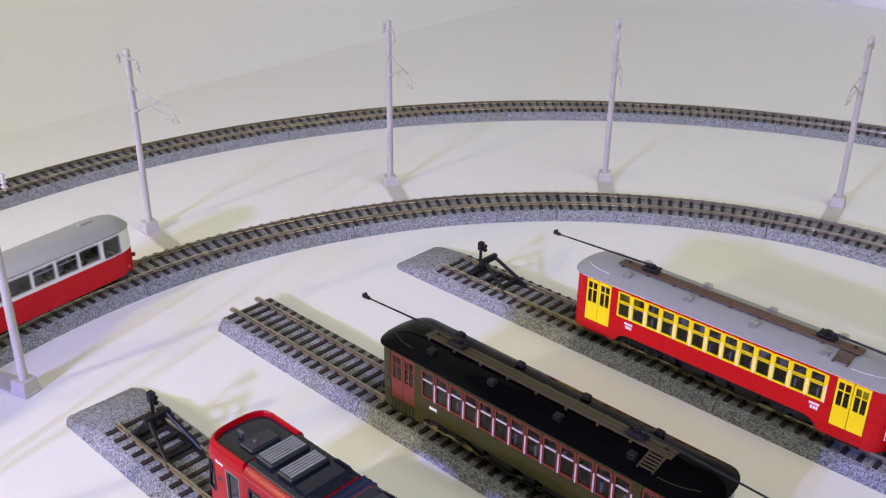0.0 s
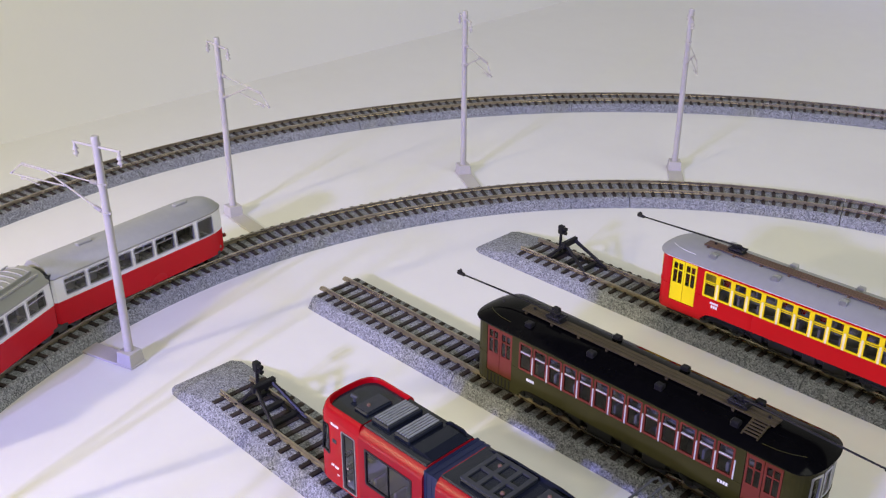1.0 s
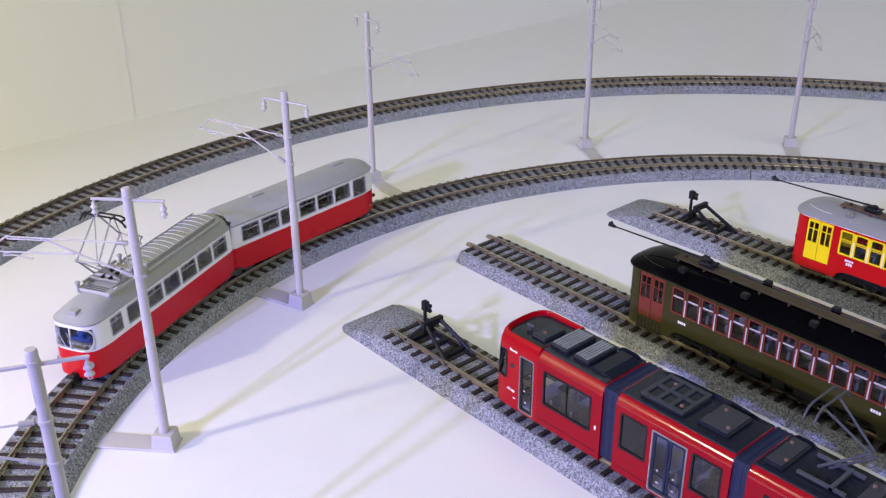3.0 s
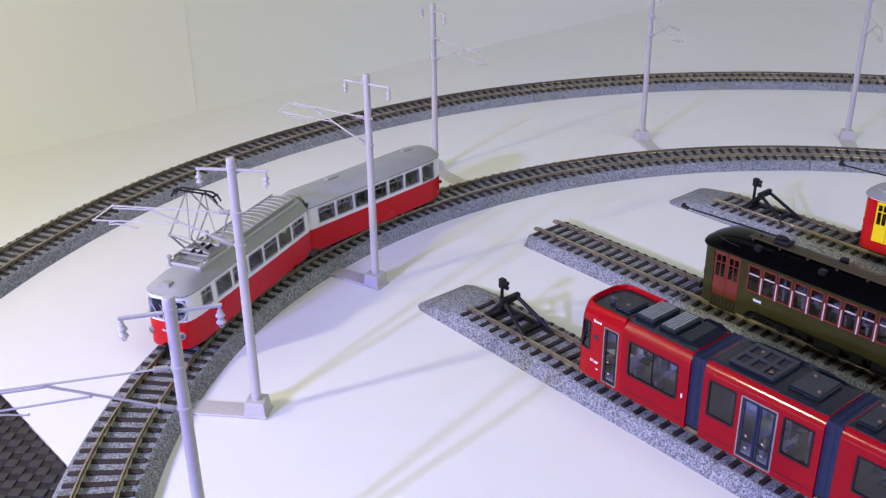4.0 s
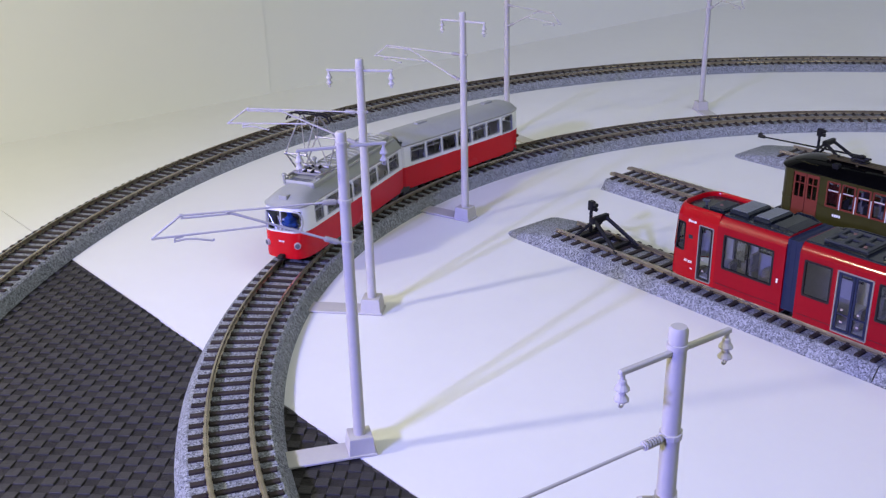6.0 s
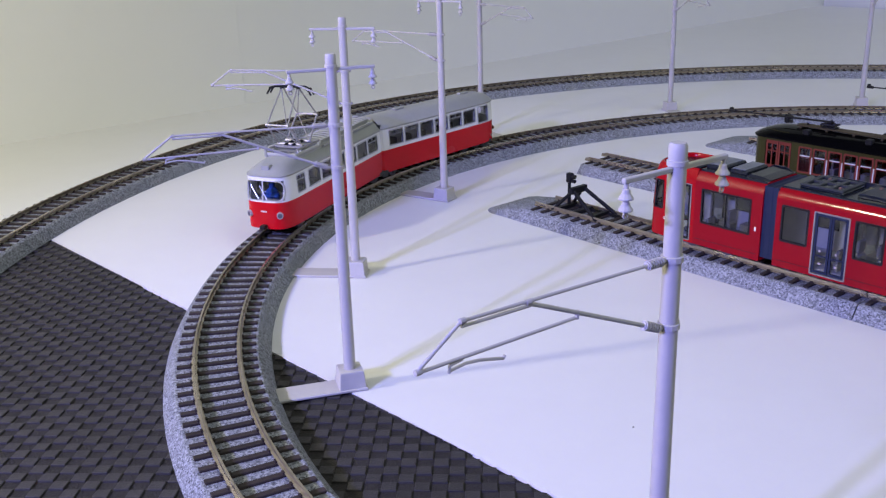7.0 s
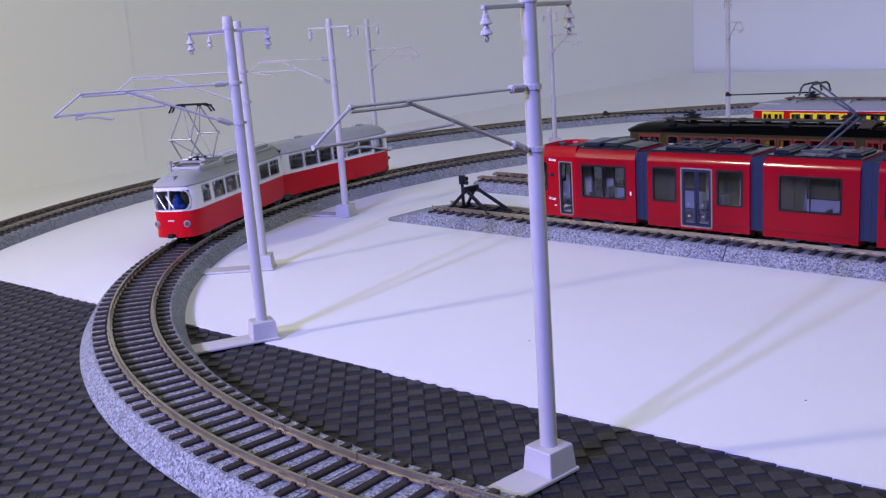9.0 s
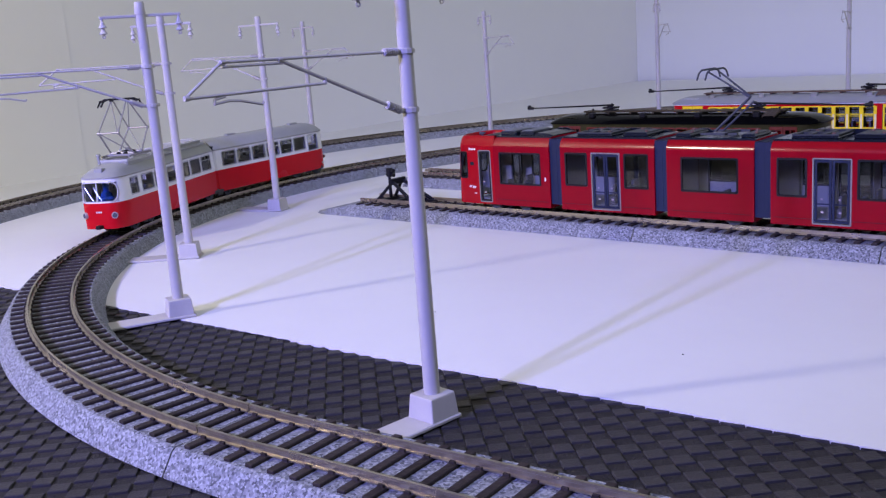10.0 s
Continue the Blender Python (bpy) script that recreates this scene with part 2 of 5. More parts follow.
def centreline(curve, a0, a1, lead, tail):
    """A dense polyline of the curve from angle a0 to a1 (degrees), with straight lengths before and after."""
    pts = [curve(math.radians(a0 + (a1 - a0) * i / 1200)) for i in range(1201)]
    first, last = (pts[0] - pts[1]).normalized(), (pts[-1] - pts[-2]).normalized()
    pts = [pts[0] + first * lead * k / 60 for k in range(60, 0, -1)] + pts + [pts[-1] + last * tail * k / 60 for k in range(1, 61)]
    return pts


class Line:
    def __init__(self, pts):
        self.p = pts
        self.s = [0.0]
        for a, b in zip(pts, pts[1:]):
            self.s.append(self.s[-1] + (b - a).length)
        self.length = self.s[-1]
        self.np = np.array(self.s)

    def at(self, s):
        i = int(min(max(np.searchsorted(self.np, s) - 1, 0), len(self.p) - 2))
        f = (s - self.s[i]) / max(self.s[i + 1] - self.s[i], 1e-9)
        p = self.p[i].lerp(self.p[i + 1], f)
        d = (self.p[i + 1] - self.p[i]).normalized()
        return p, d


INNER = Line(centreline(inner_track, 104, 268, 0.20, 0.30))
OUTER = Line(centreline(outer_track, 80, 262, 0.02, 0.02))

BED_W, BED_TOP_W, BED_Z, SLEEPER_Z, RAIL_Z, GAUGE = 0.021, 0.0166, 0.0064, 0.0073, 0.0096, 0.0172
BED_SECTION = [(-BED_W, 0.0), (-BED_TOP_W - 0.0006, BED_Z - 0.0008), (-BED_TOP_W + 0.0006, BED_Z), (BED_TOP_W - 0.0006, BED_Z), (BED_TOP_W + 0.0006, BED_Z - 0.0008), (BED_W, 0.0)]
RAIL_SECTION = [(-0.0011, SLEEPER_Z), (-0.0011, SLEEPER_Z + 0.0003), (-0.0003, SLEEPER_Z + 0.0005), (-0.00025, RAIL_Z - 0.0008), (-0.00048, RAIL_Z - 0.0006), (-0.0004, RAIL_Z), (0.0004, RAIL_Z), (0.00048, RAIL_Z - 0.0006), (0.00025, RAIL_Z - 0.0008), (0.0003, SLEEPER_Z + 0.0005), (0.0011, SLEEPER_Z + 0.0003), (0.0011, SLEEPER_Z)]


def sweep(line, s0, s1, section, off=0.0, step=0.004):
    bm = bmesh.new()
    n = max(1, int((s1 - s0) / step))
    rings = []
    for i in range(n + 1):
        p, d = line.at(s0 + (s1 - s0) * i / n)
        side = Vector((d.y, -d.x, 0))
        rings.append([bm.verts.new(p + side * (off + y) + Vector((0, 0, z))) for y, z in section])
    k = len(section)
    for a, b in zip(rings, rings[1:]):
        for i in range(k):
            bm.faces.new((a[i], a[(i + 1) % k], b[(i + 1) % k], b[i]))
    bm.faces.new(rings[0][::-1])
    bm.faces.new(rings[-1])
    return bm


def sleeper_mesh():
    bm = bmesh.new()
    box(bm, -0.00125, 0.00125, -0.0153, 0.0153, BED_Z - 0.001, SLEEPER_Z, 0.0002)
    for y in (-GAUGE / 2, GAUGE / 2):
        for d in (-0.0017, 0.0010):
            box(bm, -0.0008, 0.0008, y + d, y + d + 0.0007, SLEEPER_Z, SLEEPER_Z + 0.0007)
    me = bpy.data.meshes.new("sleeper")
    bm.to_mesh(me)
    bm.free()
    me.materials.append(SLEEPER)
    return me


SLEEPER_MESH = sleeper_mesh()
PITCH = 0.0073


def lay_track(line, s0, s1, piece, label, first_sleeper=0.0, group="track pieces"):
    """Track pieces of about the given length between s0 and s1, each with roadbed, two rails and sleepers."""
    n = max(1, round((s1 - s0) / piece))
    made = []
    for i in range(n):
        a, b = s0 + (s1 - s0) * i / n, s0 + (s1 - s0) * (i + 1) / n
        base, _ = line.at((a + b) / 2)
        t = thing("track_piece", Matrix.Identity(4), label, "model track", group)
        part("roadbed", sweep(line, a + 0.00025, b - 0.00025, BED_SECTION), BALLAST, t, "speckled grey moulded ballast roadbed")
        for off in (-GAUGE / 2, GAUGE / 2):
            part("rail", sweep(line, a + 0.0002, b - 0.0002, RAIL_SECTION, off), RAIL, t, "tarnished nickel rail with the warm lamp's golden reflection in its colour")
        m = max(1, round((b - a) / PITCH))
        for k in range(m):
            s = a + (b - a) * (k + 0.5) / m
            if s < s0 + first_sleeper:
                continue
            p, d = line.at(s)
            o = new("sleeper", SLEEPER_MESH)
            o.parent = t
            o.matrix_local = Matrix.Translation(p) @ Matrix.Rotation(math.atan2(d.y, d.x), 4, "Z")
        made.append(t)
    return made

# ---- structure ----
def slab(name, corners, z0, z1, mat, label, category, bevel=0.0):
    bm = bmesh.new()
    low = [bm.verts.new((x, y, z0)) for x, y in corners]
    top = [bm.verts.new((x, y, z1)) for x, y in corners]
    bm.faces.new(low[::-1])
    bm.faces.new(top)
    for i in range(len(corners)):
        j = (i + 1) % len(corners)
        bm.faces.new((low[i], low[j], top[j], top[i]))
    if bevel:
        bmesh.ops.bevel(bm, geom=[e for e in bm.edges if all(v.co.z > z1 - 1e-6 for v in e.verts)], offset=bevel, segments=2, affect="EDGES")
    ob = part(name, bm, mat)
    return tagged(ob, label, category, kind="structure")


def edge_y(x):
    return -0.0842 + 0.0547 * x


slab("floor", [(-3, -3), (3, -3), (3, 3), (-3, 3)], -0.80, -0.75, ROOMWALL, "plain grey floor of the room", "floor")
slab("table_top", [(-0.95, -0.95), (0.95, -0.95), (0.95, 1.45), (-0.95, 1.45)], -0.75, -0.0045, MAT_BASE, "dark table block under the mat and boards", "table")
slab("board", [(-0.668, edge_y(-0.668)), (0.9, edge_y(0.9)), (0.9, 1.32), (-0.72, 1.32), (-0.671, 0.18)], -0.0044, 0.0, BOARD, "white smooth board carrying the track layout", "ground")
slab("board", [(-0.668, edge_y(-0.668) - 0.0005), (-0.668, -0.45), (-0.30, -0.45)] + [(0.0235 + 0.5659 * math.cos(radians(a)), 0.2496 + 0.5659 * math.sin(radians(a))) for a in (235, 231, 227, 223, 220.5)] + [(-0.43, edge_y(-0.43) - 0.0005)], -0.0044, 0.0, BOARD, "white smooth board beyond the outer loop", "ground")
slab("wall_west", [(-0.75, -1.0), (-0.657, -1.0), (-0.6700, 0.18), (-0.75, 0.18)], -0.05, 0.9, WALL, "cream white display wall panel behind the layout", "wall")
slab("wall_west", [(-0.75, 0.1801), (-0.6705, 0.1801), (-0.718, 1.345), (-0.75, 1.345)], -0.05, 0.9, WALL, "cream white display wall panel behind the layout", "wall")
# added strip that turns the dark joint gap into a pale line
slab("trim", [(-0.6720, 0.1796), (-0.66995, 0.1796), (-0.66995, 0.1806), (-0.6720, 0.1806)], 0.0005, 0.9, WALL, "slim strip added to draw the pale line of the wall joint", "trim")
slab("wall_north", [(-0.717, 1.3305), (0.95, 1.30), (0.95, 1.40), (-0.717, 1.40)], -0.05, 0.9, FARWALL, "plain white wall at the far side", "wall")
for corners in ([(-3, -3.05), (3, -3.05), (3, -3), (-3, -3)], [(3, -3), (3.05, -3), (3.05, 3), (3, 3)], [(-3, 3), (3, 3), (3, 3.05), (-3, 3.05)], [(-3.05, -3), (-3, -3), (-3, 3), (-3.05, 3)]):
    slab("room_wall", corners, -0.8, 2.0, ROOMWALL, "plain pale wall closing the room", "wall")
slab("ceiling", [(-3, -3), (3, -3), (3, 3), (-3, 3)], 2.0, 2.05, ROOMWALL, "plain pale ceiling of the room", "ceiling")


def slate_corners(rng, w, h):
    """One pad about its middle: a smooth raised block with softened edges, a little higher at one end."""
    tip, roll, j = rng.uniform(-0.00008, 0.00008), rng.uniform(-0.00006, 0.00006), rng.uniform(-0.02, 0.02)
    u0, u1, v = -0.265 + rng.uniform(-0.01, 0.01), 0.255 + rng.uniform(-0.01, 0.01), 0.455
    out = []
    for grow, z in ((0.0, -0.0026), (0.0, -0.00016), (0.00022, 0.0)):
        for u, q in ((u0, -v), (u1, -v), (u1, v), (u0, v)):
            out.append(((u * w) - math.copysign(grow, u), (q + j) * h - math.copysign(grow, q), z + (0.00014 + tip if u < 0 else -0.00008) + (roll if q > 0 else -roll)))
    return out


SLATE_FACES = [(8, 9, 10, 11)] + [(n + i, n + (i + 1) % 4, n + 4 + (i + 1) % 4, n + 4 + i) for n in (0, 4) for i in range(4)]


def rubber_mat():
    """Raised pads in staggered columns that run diagonally to the tracks: those beside the curve as parts, the rest joined."""
    rng = random.Random(4)
    w, h = 0.0094, 0.0053
    turn = radians(136.5)
    c, s = math.cos(turn), math.sin(turn)
    mat = thing("rubber_mat", Matrix.Identity(4), "black textured mat of raised slate-like pads in staggered columns", "mat")
    outline = [(-0.30, -0.36), (0.30, -0.36), (0.30, edge_y(0.30) - 0.0004), (-0.43, edge_y(-0.43) - 0.0004)] + [(0.0235 + 0.565 * math.cos(radians(a)), 0.2496 + 0.565 * math.sin(radians(a))) for a in (220.5, 223, 227, 231, 235)]
    bm = bmesh.new()
    low, top = ([bm.verts.new((x, y, z)) for x, y in outline] for z in (-0.0044, -0.0009))
    bm.faces.new(low[::-1])
    bm.faces.new(top)
    for i in range(len(outline)):
        j = (i + 1) % len(outline)
        bm.faces.new((low[i], low[j], top[j], top[i]))
    part("backing_sheet", bm, MAT_WEAVE, mat, "rough black woven backing")
    track = [(p.x, p.y) for p in INNER.p[::max(1, len(INNER.p) // 260)] if p.y < 0.0]

    def base(x, y):
        """The mat is pressed down where the ballast bed lies on it."""
        return -0.0006 if min((x - a) ** 2 + (y - b) ** 2 for a, b in track) < 0.0225 ** 2 else -0.0003

    places = []
    for row in range(-140, 140):
        for col in range(-80, 80):
            x, y = (col + 0.5 * (row % 2)) * w, row * h
            X, Y = c * x - s * y - 0.1, s * x + c * y - 0.2
            if -0.46 < X < 0.30 and -0.36 < Y < edge_y(X) + 0.004 and math.hypot(X - 0.0235, Y - 0.2496) < 0.566:
                places.append((X, Y))
    inner = sorted((p for p in places if p[1] < edge_y(p[0]) - 0.004), key=lambda p: (p[0] - 0.01) ** 2 + (p[1] + 0.14) ** 2)[:300]
    chosen = set(inner)
    shared = []
    for k in range(6):
        me = bpy.data.meshes.new("slate")
        me.from_pydata(slate_corners(rng, w, h), [], SLATE_FACES)
        me.materials.append(MAT_TILE)
        shared.append(me)
    verts, faces = [], []
    for X, Y in places:
        if (X, Y) in chosen:
            continue
        k = len(verts)
        for a, b, z in slate_corners(rng, w, h):
            px, py = X + c * a - s * b, Y + s * a + c * b
            verts.append((px, min(py, edge_y(px) - 0.0003), z + base(X, Y)))
        faces += [tuple(k + q for q in f) for f in SLATE_FACES]
    me = bpy.data.meshes.new("slate_field")
    me.from_pydata(verts, [], faces)
    me.materials.append(MAT_TILE)
    field = new("slate_field", me)
    field.parent = mat
    tagged(field, kind="stuff")
    for X, Y in inner:
        ob = new("slate", shared[rng.randrange(6)])
        ob.parent = mat
        ob.matrix_local = pose(X, Y, base(X, Y), 0, 0, 136.5)
    return mat


rubber_mat()


def dust():
    """A few dark crumbs on the white board."""
    rng = random.Random(9)
    bm = bmesh.new()
    for x, y in ((0.0725, -0.0361), (-0.0326, -0.0354)):
        r = rng.uniform(0.00025, 0.0004)
        lathe(bm, (x, y, 0.0), [(r, 0.0), (r * 0.9, r * 0.5), (r * 0.3, r * 0.8)], 7)
    return tagged(part("dust", bm, BLACK), "tiny dark crumbs scattered on the white board", "dust", kind="stuff")


dust()

# ---- tracks ----
for s0, s1, piece in ((0.0, 0.2712, 0.1356), (0.2712, 0.7255, 0.1514), (0.7255, 1.2930, 0.1419), (1.2930, INNER.length, 0.162)):
    lay_track(INNER, s0, s1, piece, "curved model track piece on grey ballast bed")
lay_track(OUTER, 0.0, OUTER.length, 0.195, "curved model track piece of the outer loop on grey ballast bed")
SIDING = {"red": 0.1237, "dark": 0.2253, "yellow": 0.3486}


def siding(y, x0, x1, piece):
    return Line([Vector((x0 + (x1 - x0) * k / 40, y, 0)) for k in range(41)])


lay_track(siding(SIDING["dark"], -0.2728, 0.30, 0.12), 0.0, 0.5728, 0.1145, "straight siding track piece on grey ballast bed", group="siding track pieces")
joiners = thing("rail_joiners", Matrix.Identity(4), "grey rail joiners at the open end of a siding", "rail joiner")
for off in (-GAUGE / 2, GAUGE / 2):
    y0 = SIDING["dark"] + off
    part("joiner", boxes((-0.2753, -0.2693, y0 - 0.0015, y0 + 0.0015, SLEEPER_Z - 0.0002, SLEEPER_Z + 0.0009, 0.0002), (-0.2750, -0.2698, y0 - 0.0009, y0 + 0.0009, SLEEPER_Z + 0.0009, SLEEPER_Z + 0.0016)), RAIL, joiners)
for key, end in (("red", -0.1417), ("yellow", -0.1511)):
    lay_track(siding(SIDING[key], end, 0.32, 0.12), 0.0, 0.32 - end, 0.12, "straight siding track piece on grey ballast bed", group="siding track pieces")


def bumper_track(y, x0, x1):
    """End piece: sloped rounded ballast end, rails, sleepers and the black buffer stop with its lamp."""
    t = thing("bumper_track", Matrix.Identity(4), "end track piece with sloped grey ballast ramp", "model track", "siding ends")
    bm = bmesh.new()
    rings = []
    for i in range(25):
        f = i / 24
        x = x0 + (x1 - x0) * f
        rise = min(1.0, (x - x0) / 0.028)
        q = min(1.0, math.sqrt(max(0.0, 1 - (1 - min(1, (x - x0) / 0.006)) ** 2)))
        half = 0.0185 + 0.0025 * q
        top = 0.0012 + (BED_Z - 0.0012) * rise
        sh = 0.0038 * rise + 0.0006
        rings.append([bm.verts.new((x, y + dy, z)) for dy, z in ((-half, 0), (-half + sh, top - 0.0006), (-half + sh + 0.0012, top), (half - sh - 0.0012, top), (half - sh, top - 0.0006), (half, 0))])
    for a, b in zip(rings, rings[1:]):
        for i in range(6):
            bm.faces.new((a[i], a[(i + 1) % 6], b[(i + 1) % 6], b[i]))
    bm.faces.new(rings[0][::-1])
    bm.faces.new(rings[-1])
    part("roadbed", bm, BALLAST, t, "speckled grey ballast with rounded ramp end", True)
    line = Line([Vector((x0 + 0.030 + (x1 - x0 - 0.030) * k / 10, y, 0)) for k in range(11)])
    for off in (-GAUGE / 2, GAUGE / 2):
        part("rail", sweep(line, 0, line.length - 0.0002, RAIL_SECTION, off), RAIL, t, "tarnished nickel rail with the warm lamp's golden reflection in its colour")
    n = round(line.length / PITCH)
    for k in range(n):
        o = new("sleeper", SLEEPER_MESH)
        o.parent = t
        o.matrix_local = Matrix.Translation((x0 + 0.030 + line.length * (k + 0.5) / n, y, 0))
    return t


def buffer_stop(x, y):
    """Black buffer stop: beam on two raked struts with a lamp on a post; x is the beam."""
    t = thing("buffer_stop", pose(x, y, RAIL_Z - 0.002), "black plastic buffer stop with a lamp post", "buffer stop", "buffer stops")
    for s in (-1, 1):
        bm = bmesh.new()
        rod(bm, (0.0, s * 0.0045, 0.0125), (0.021, s * 0.0086, 0.0), 0.0011, n=6)
        part("strut", bm, BLACK, t)
        bm = bmesh.new()
        rod(bm, (0.0, s * 0.0040, 0.0125), (-0.012, s * 0.0086, -0.0005), 0.0010, n=6)
        part("strut", bm, BLACK, t)
        part("foot_rail", boxes((-0.014, 0.024, s * 0.0072 - 0.0008, s * 0.0072 + 0.0008, -0.0012, 0.0006, 0.0002)), BLACK, t)
    part("beam", boxes((-0.0016, 0.0012, -0.0065, 0.0065, 0.0105, 0.0142, 0.0004)), BLACK, t)
    for k in range(3):
        part("tie", boxes((-0.011 + k * 0.012, -0.008 + k * 0.012, -0.0085, 0.0085, -0.0010, 0.0014, 0.0003)), BLACK, t)
    bm = bmesh.new()
    rod(bm, (-0.0095, 0.003, 0.0), (-0.0095, 0.003, 0.0145), 0.0011, 0.0009, 8)
    part("post", bm, BLACK, t)
    bm = bmesh.new()
    box(bm, -0.0113, -0.0075, 0.0016, 0.0048, 0.0140, 0.0196, 0.0005)
    rod(bm, (-0.0078, 0.0032, 0.0178), (-0.0055, 0.0032, 0.0178), 0.0012, 0.0013, 8)
    rod(bm, (-0.0078, 0.0032, 0.0152), (-0.0055, 0.0032, 0.0152), 0.0011, 0.0012, 8)
    part("lamp", bm, BLACK, t, "small black signal lamp head")
    return t


bumper_track(SIDING["red"], -0.2547, -0.1417)
bumper_track(SIDING["yellow"], -0.2584, -0.1511)
buffer_stop(-0.1997, SIDING["red"])
buffer_stop(-0.1969, SIDING["yellow"])


# ---- catenary poles ----
def catenary_pole():
    """Local +x points over the track."""
    t = thing("catenary_pole", Matrix.Identity(4), "pale grey plastic catenary mast with bracket arm on a base plate", "catenary mast", "catenary masts round the inner loop")
    part("base_plate", boxes((-0.0058, 0.040, -0.0054, 0.0054, 0.0001, 0.0013, 0.0003)), POLE, t, "flat pale grey plate tucked under the track")
    bm = bmesh.new()
    rings = []
    for k, z in ((1.0, 0.0012), (0.985, 0.0020), (0.885, 0.0076), (0.85, 0.0079)):
        rings.append([bm.verts.new((sx * 0.0051 * k, sy * 0.0050 * k, z)) for sx, sy in ((-1, -0.95), (-0.95, -1), (0.95, -1), (1, -0.95), (1, 0.95), (0.95, 1), (-0.95, 1), (-1, 0.95))])
    for a, b in zip(rings, rings[1:]):
        for i in range(8):
            bm.faces.new((a[i], a[(i + 1) % 8], b[(i + 1) % 8], b[i]))
    bm.faces.new(rings[-1])
    bm.faces.new(rings[0][::-1])
    part("base_block", bm, POLE, t)
    bm = bmesh.new()
    lathe(bm, (0, 0, 0), [(0.0023, 0.0068), (0.0021, 0.06), (0.0019, 0.1205), (0.00215, 0.1206), (0.00215, 0.1216), (0.0019, 0.1217), (0.00195, 0.1245), (0.0016, 0.1252)], 14)
    part("mast", bm, POLE, t, smooth=True)
    part("crossarm", boxes((-0.0152, 0.0152, -0.0006, 0.0006, 0.1194, 0.1205, 0.0002)), POLE, t)
    for x in (-0.0143, 0.0143):
        # two bell-shaped sheds over a small ring
        bm = bmesh.new()
        lathe(bm, (x, 0, 0), [(0.0005, 0.1195), (0.0005, 0.1184), (0.0008, 0.1182), (0.0009, 0.1174), (0.0015, 0.1165), (0.0015, 0.1162), (0.0006, 0.1160), (0.0006, 0.1156), (0.0008, 0.1155), (0.0009, 0.1150), (0.0015, 0.1142), (0.0015, 0.1139), (0.0005, 0.1137), (0.0004, 0.1134)], 12)
        for k in range(8):
            a0, a1 = math.tau * k / 8, math.tau * (k + 1) / 8
            rod(bm, (x + 0.0006 * math.cos(a0), 0, 0.1129 + 0.0006 * math.sin(a0)), (x + 0.0006 * math.cos(a1), 0, 0.1129 + 0.0006 * math.sin(a1)), 0.00022, n=5)
        part("insulator", bm, POLE, t, smooth=False)
    for z in (0.1008, 0.0858):
        bm = bmesh.new()
        lathe(bm, (0, 0, 0), [(0.0020, z - 0.0007), (0.0024, z - 0.0006), (0.0024, z + 0.0006), (0.0020, z + 0.0007)], 12)
        rod(bm, (0.002, 0, z), (0.0034, 0, z), 0.0006)
        rod(bm, (-0.002, 0, z), (-0.0029, 0, z), 0.0006)
        part("clamp", bm, POLE, t)

    def ribbed_arm(bm, a, b, length, r):
        """A rod from a to b that begins with a short finely ribbed insulator."""
        d = (b - a).normalized()
        rod(bm, a, a + d * length, 0.0008, n=10)
        for k in range(6):
            rod(bm, a + d * (length * (k + 0.1) / 6), a + d * (length * (k + 0.65) / 6), 0.00108, n=10)
        rod(bm, a + d * length, b, r)

    bm = bmesh.new()
    ribbed_arm(bm, Vector((0.0032, 0, 0.1008)), Vector((0.0545, 0, 0.1016)), 0.0044, 0.00036)
    rod(bm, (0.0545, 0, 0.1006), (0.0385, 0, 0.1004), 0.00034)
    part("upper_arm", bm, POLE, t)
    bm = bmesh.new()
    ribbed_arm(bm, Vector((0.0034, 0, 0.0860)), Vector((0.039, 0, 0.1010)), 0.0048, 0.00046)
    part("brace", bm, POLE, t)
    bm = bmesh.new()
    rod(bm, (0.0545, 0, 0.1016), (0.0645, 0, 0.0945), 0.00036)
    rod(bm, (0.0645, 0, 0.0945), (0.0265, 0, 0.0948), 0.00036)
    rod(bm, (0.0266, 0, 0.0945), (0.0266, 0, 0.0962), 0.0005, n=6)
    for x, z in ((0.0640, 0.0946), (0.0542, 0.1016), (0.039, 0.1012)):
        rod(bm, (x - 0.0006, 0, z), (x + 0.0006, 0, z), 0.0006)
    part("steady_tube", bm, POLE, t)
    bm = bmesh.new()
    for p, q in (((0.0545, 0, 0.0948), (0.0545, 0, 0.0942)), ((0.0545, 0, 0.0942), (0.0572, 0, 0.0938)), ((0.0572, 0, 0.0938), (0.0574, 0, 0.0924)), ((0.0574, 0, 0.0928), (0.0535, 0, 0.0932)), ((0.0535, 0, 0.0932), (0.0505, 0, 0.0929)), ((0.0505, 0, 0.0929), (0.0450, 0, 0.0916)), ((0.0450, 0, 0.0916), (0.0446, 0, 0.0922))):
        rod(bm, p, q, 0.00032, n=6)
    part("registration_arm", bm, POLE, t, "bent registration arm")
    return t


POLES = [(-0.2908, 0.1025, 1), (-0.2217, -0.0153, 1), (-0.1251, -0.0883, 1), (0.0384, -0.1175, 2), (-0.4141, 0.2485, -1), (-0.3576, 0.4202, -1), (-0.2482, 0.544, -1), (-0.0981, 0.6243, -1)]
first_pole = None
for px, py, outward in POLES:
    near = min(INNER.p, key=lambda q: (q.x - px) ** 2 + (q.y - py) ** 2)
    m = pose(px, py, 0.0, 0, 0, -95.0 if outward == 2 else math.degrees(math.atan2(near.y - py, near.x - px)))
    if first_pole is None:
        first_pole = catenary_pole()
        first_pole.matrix_world = m
    else:
        copy_thing(first_pole, m)

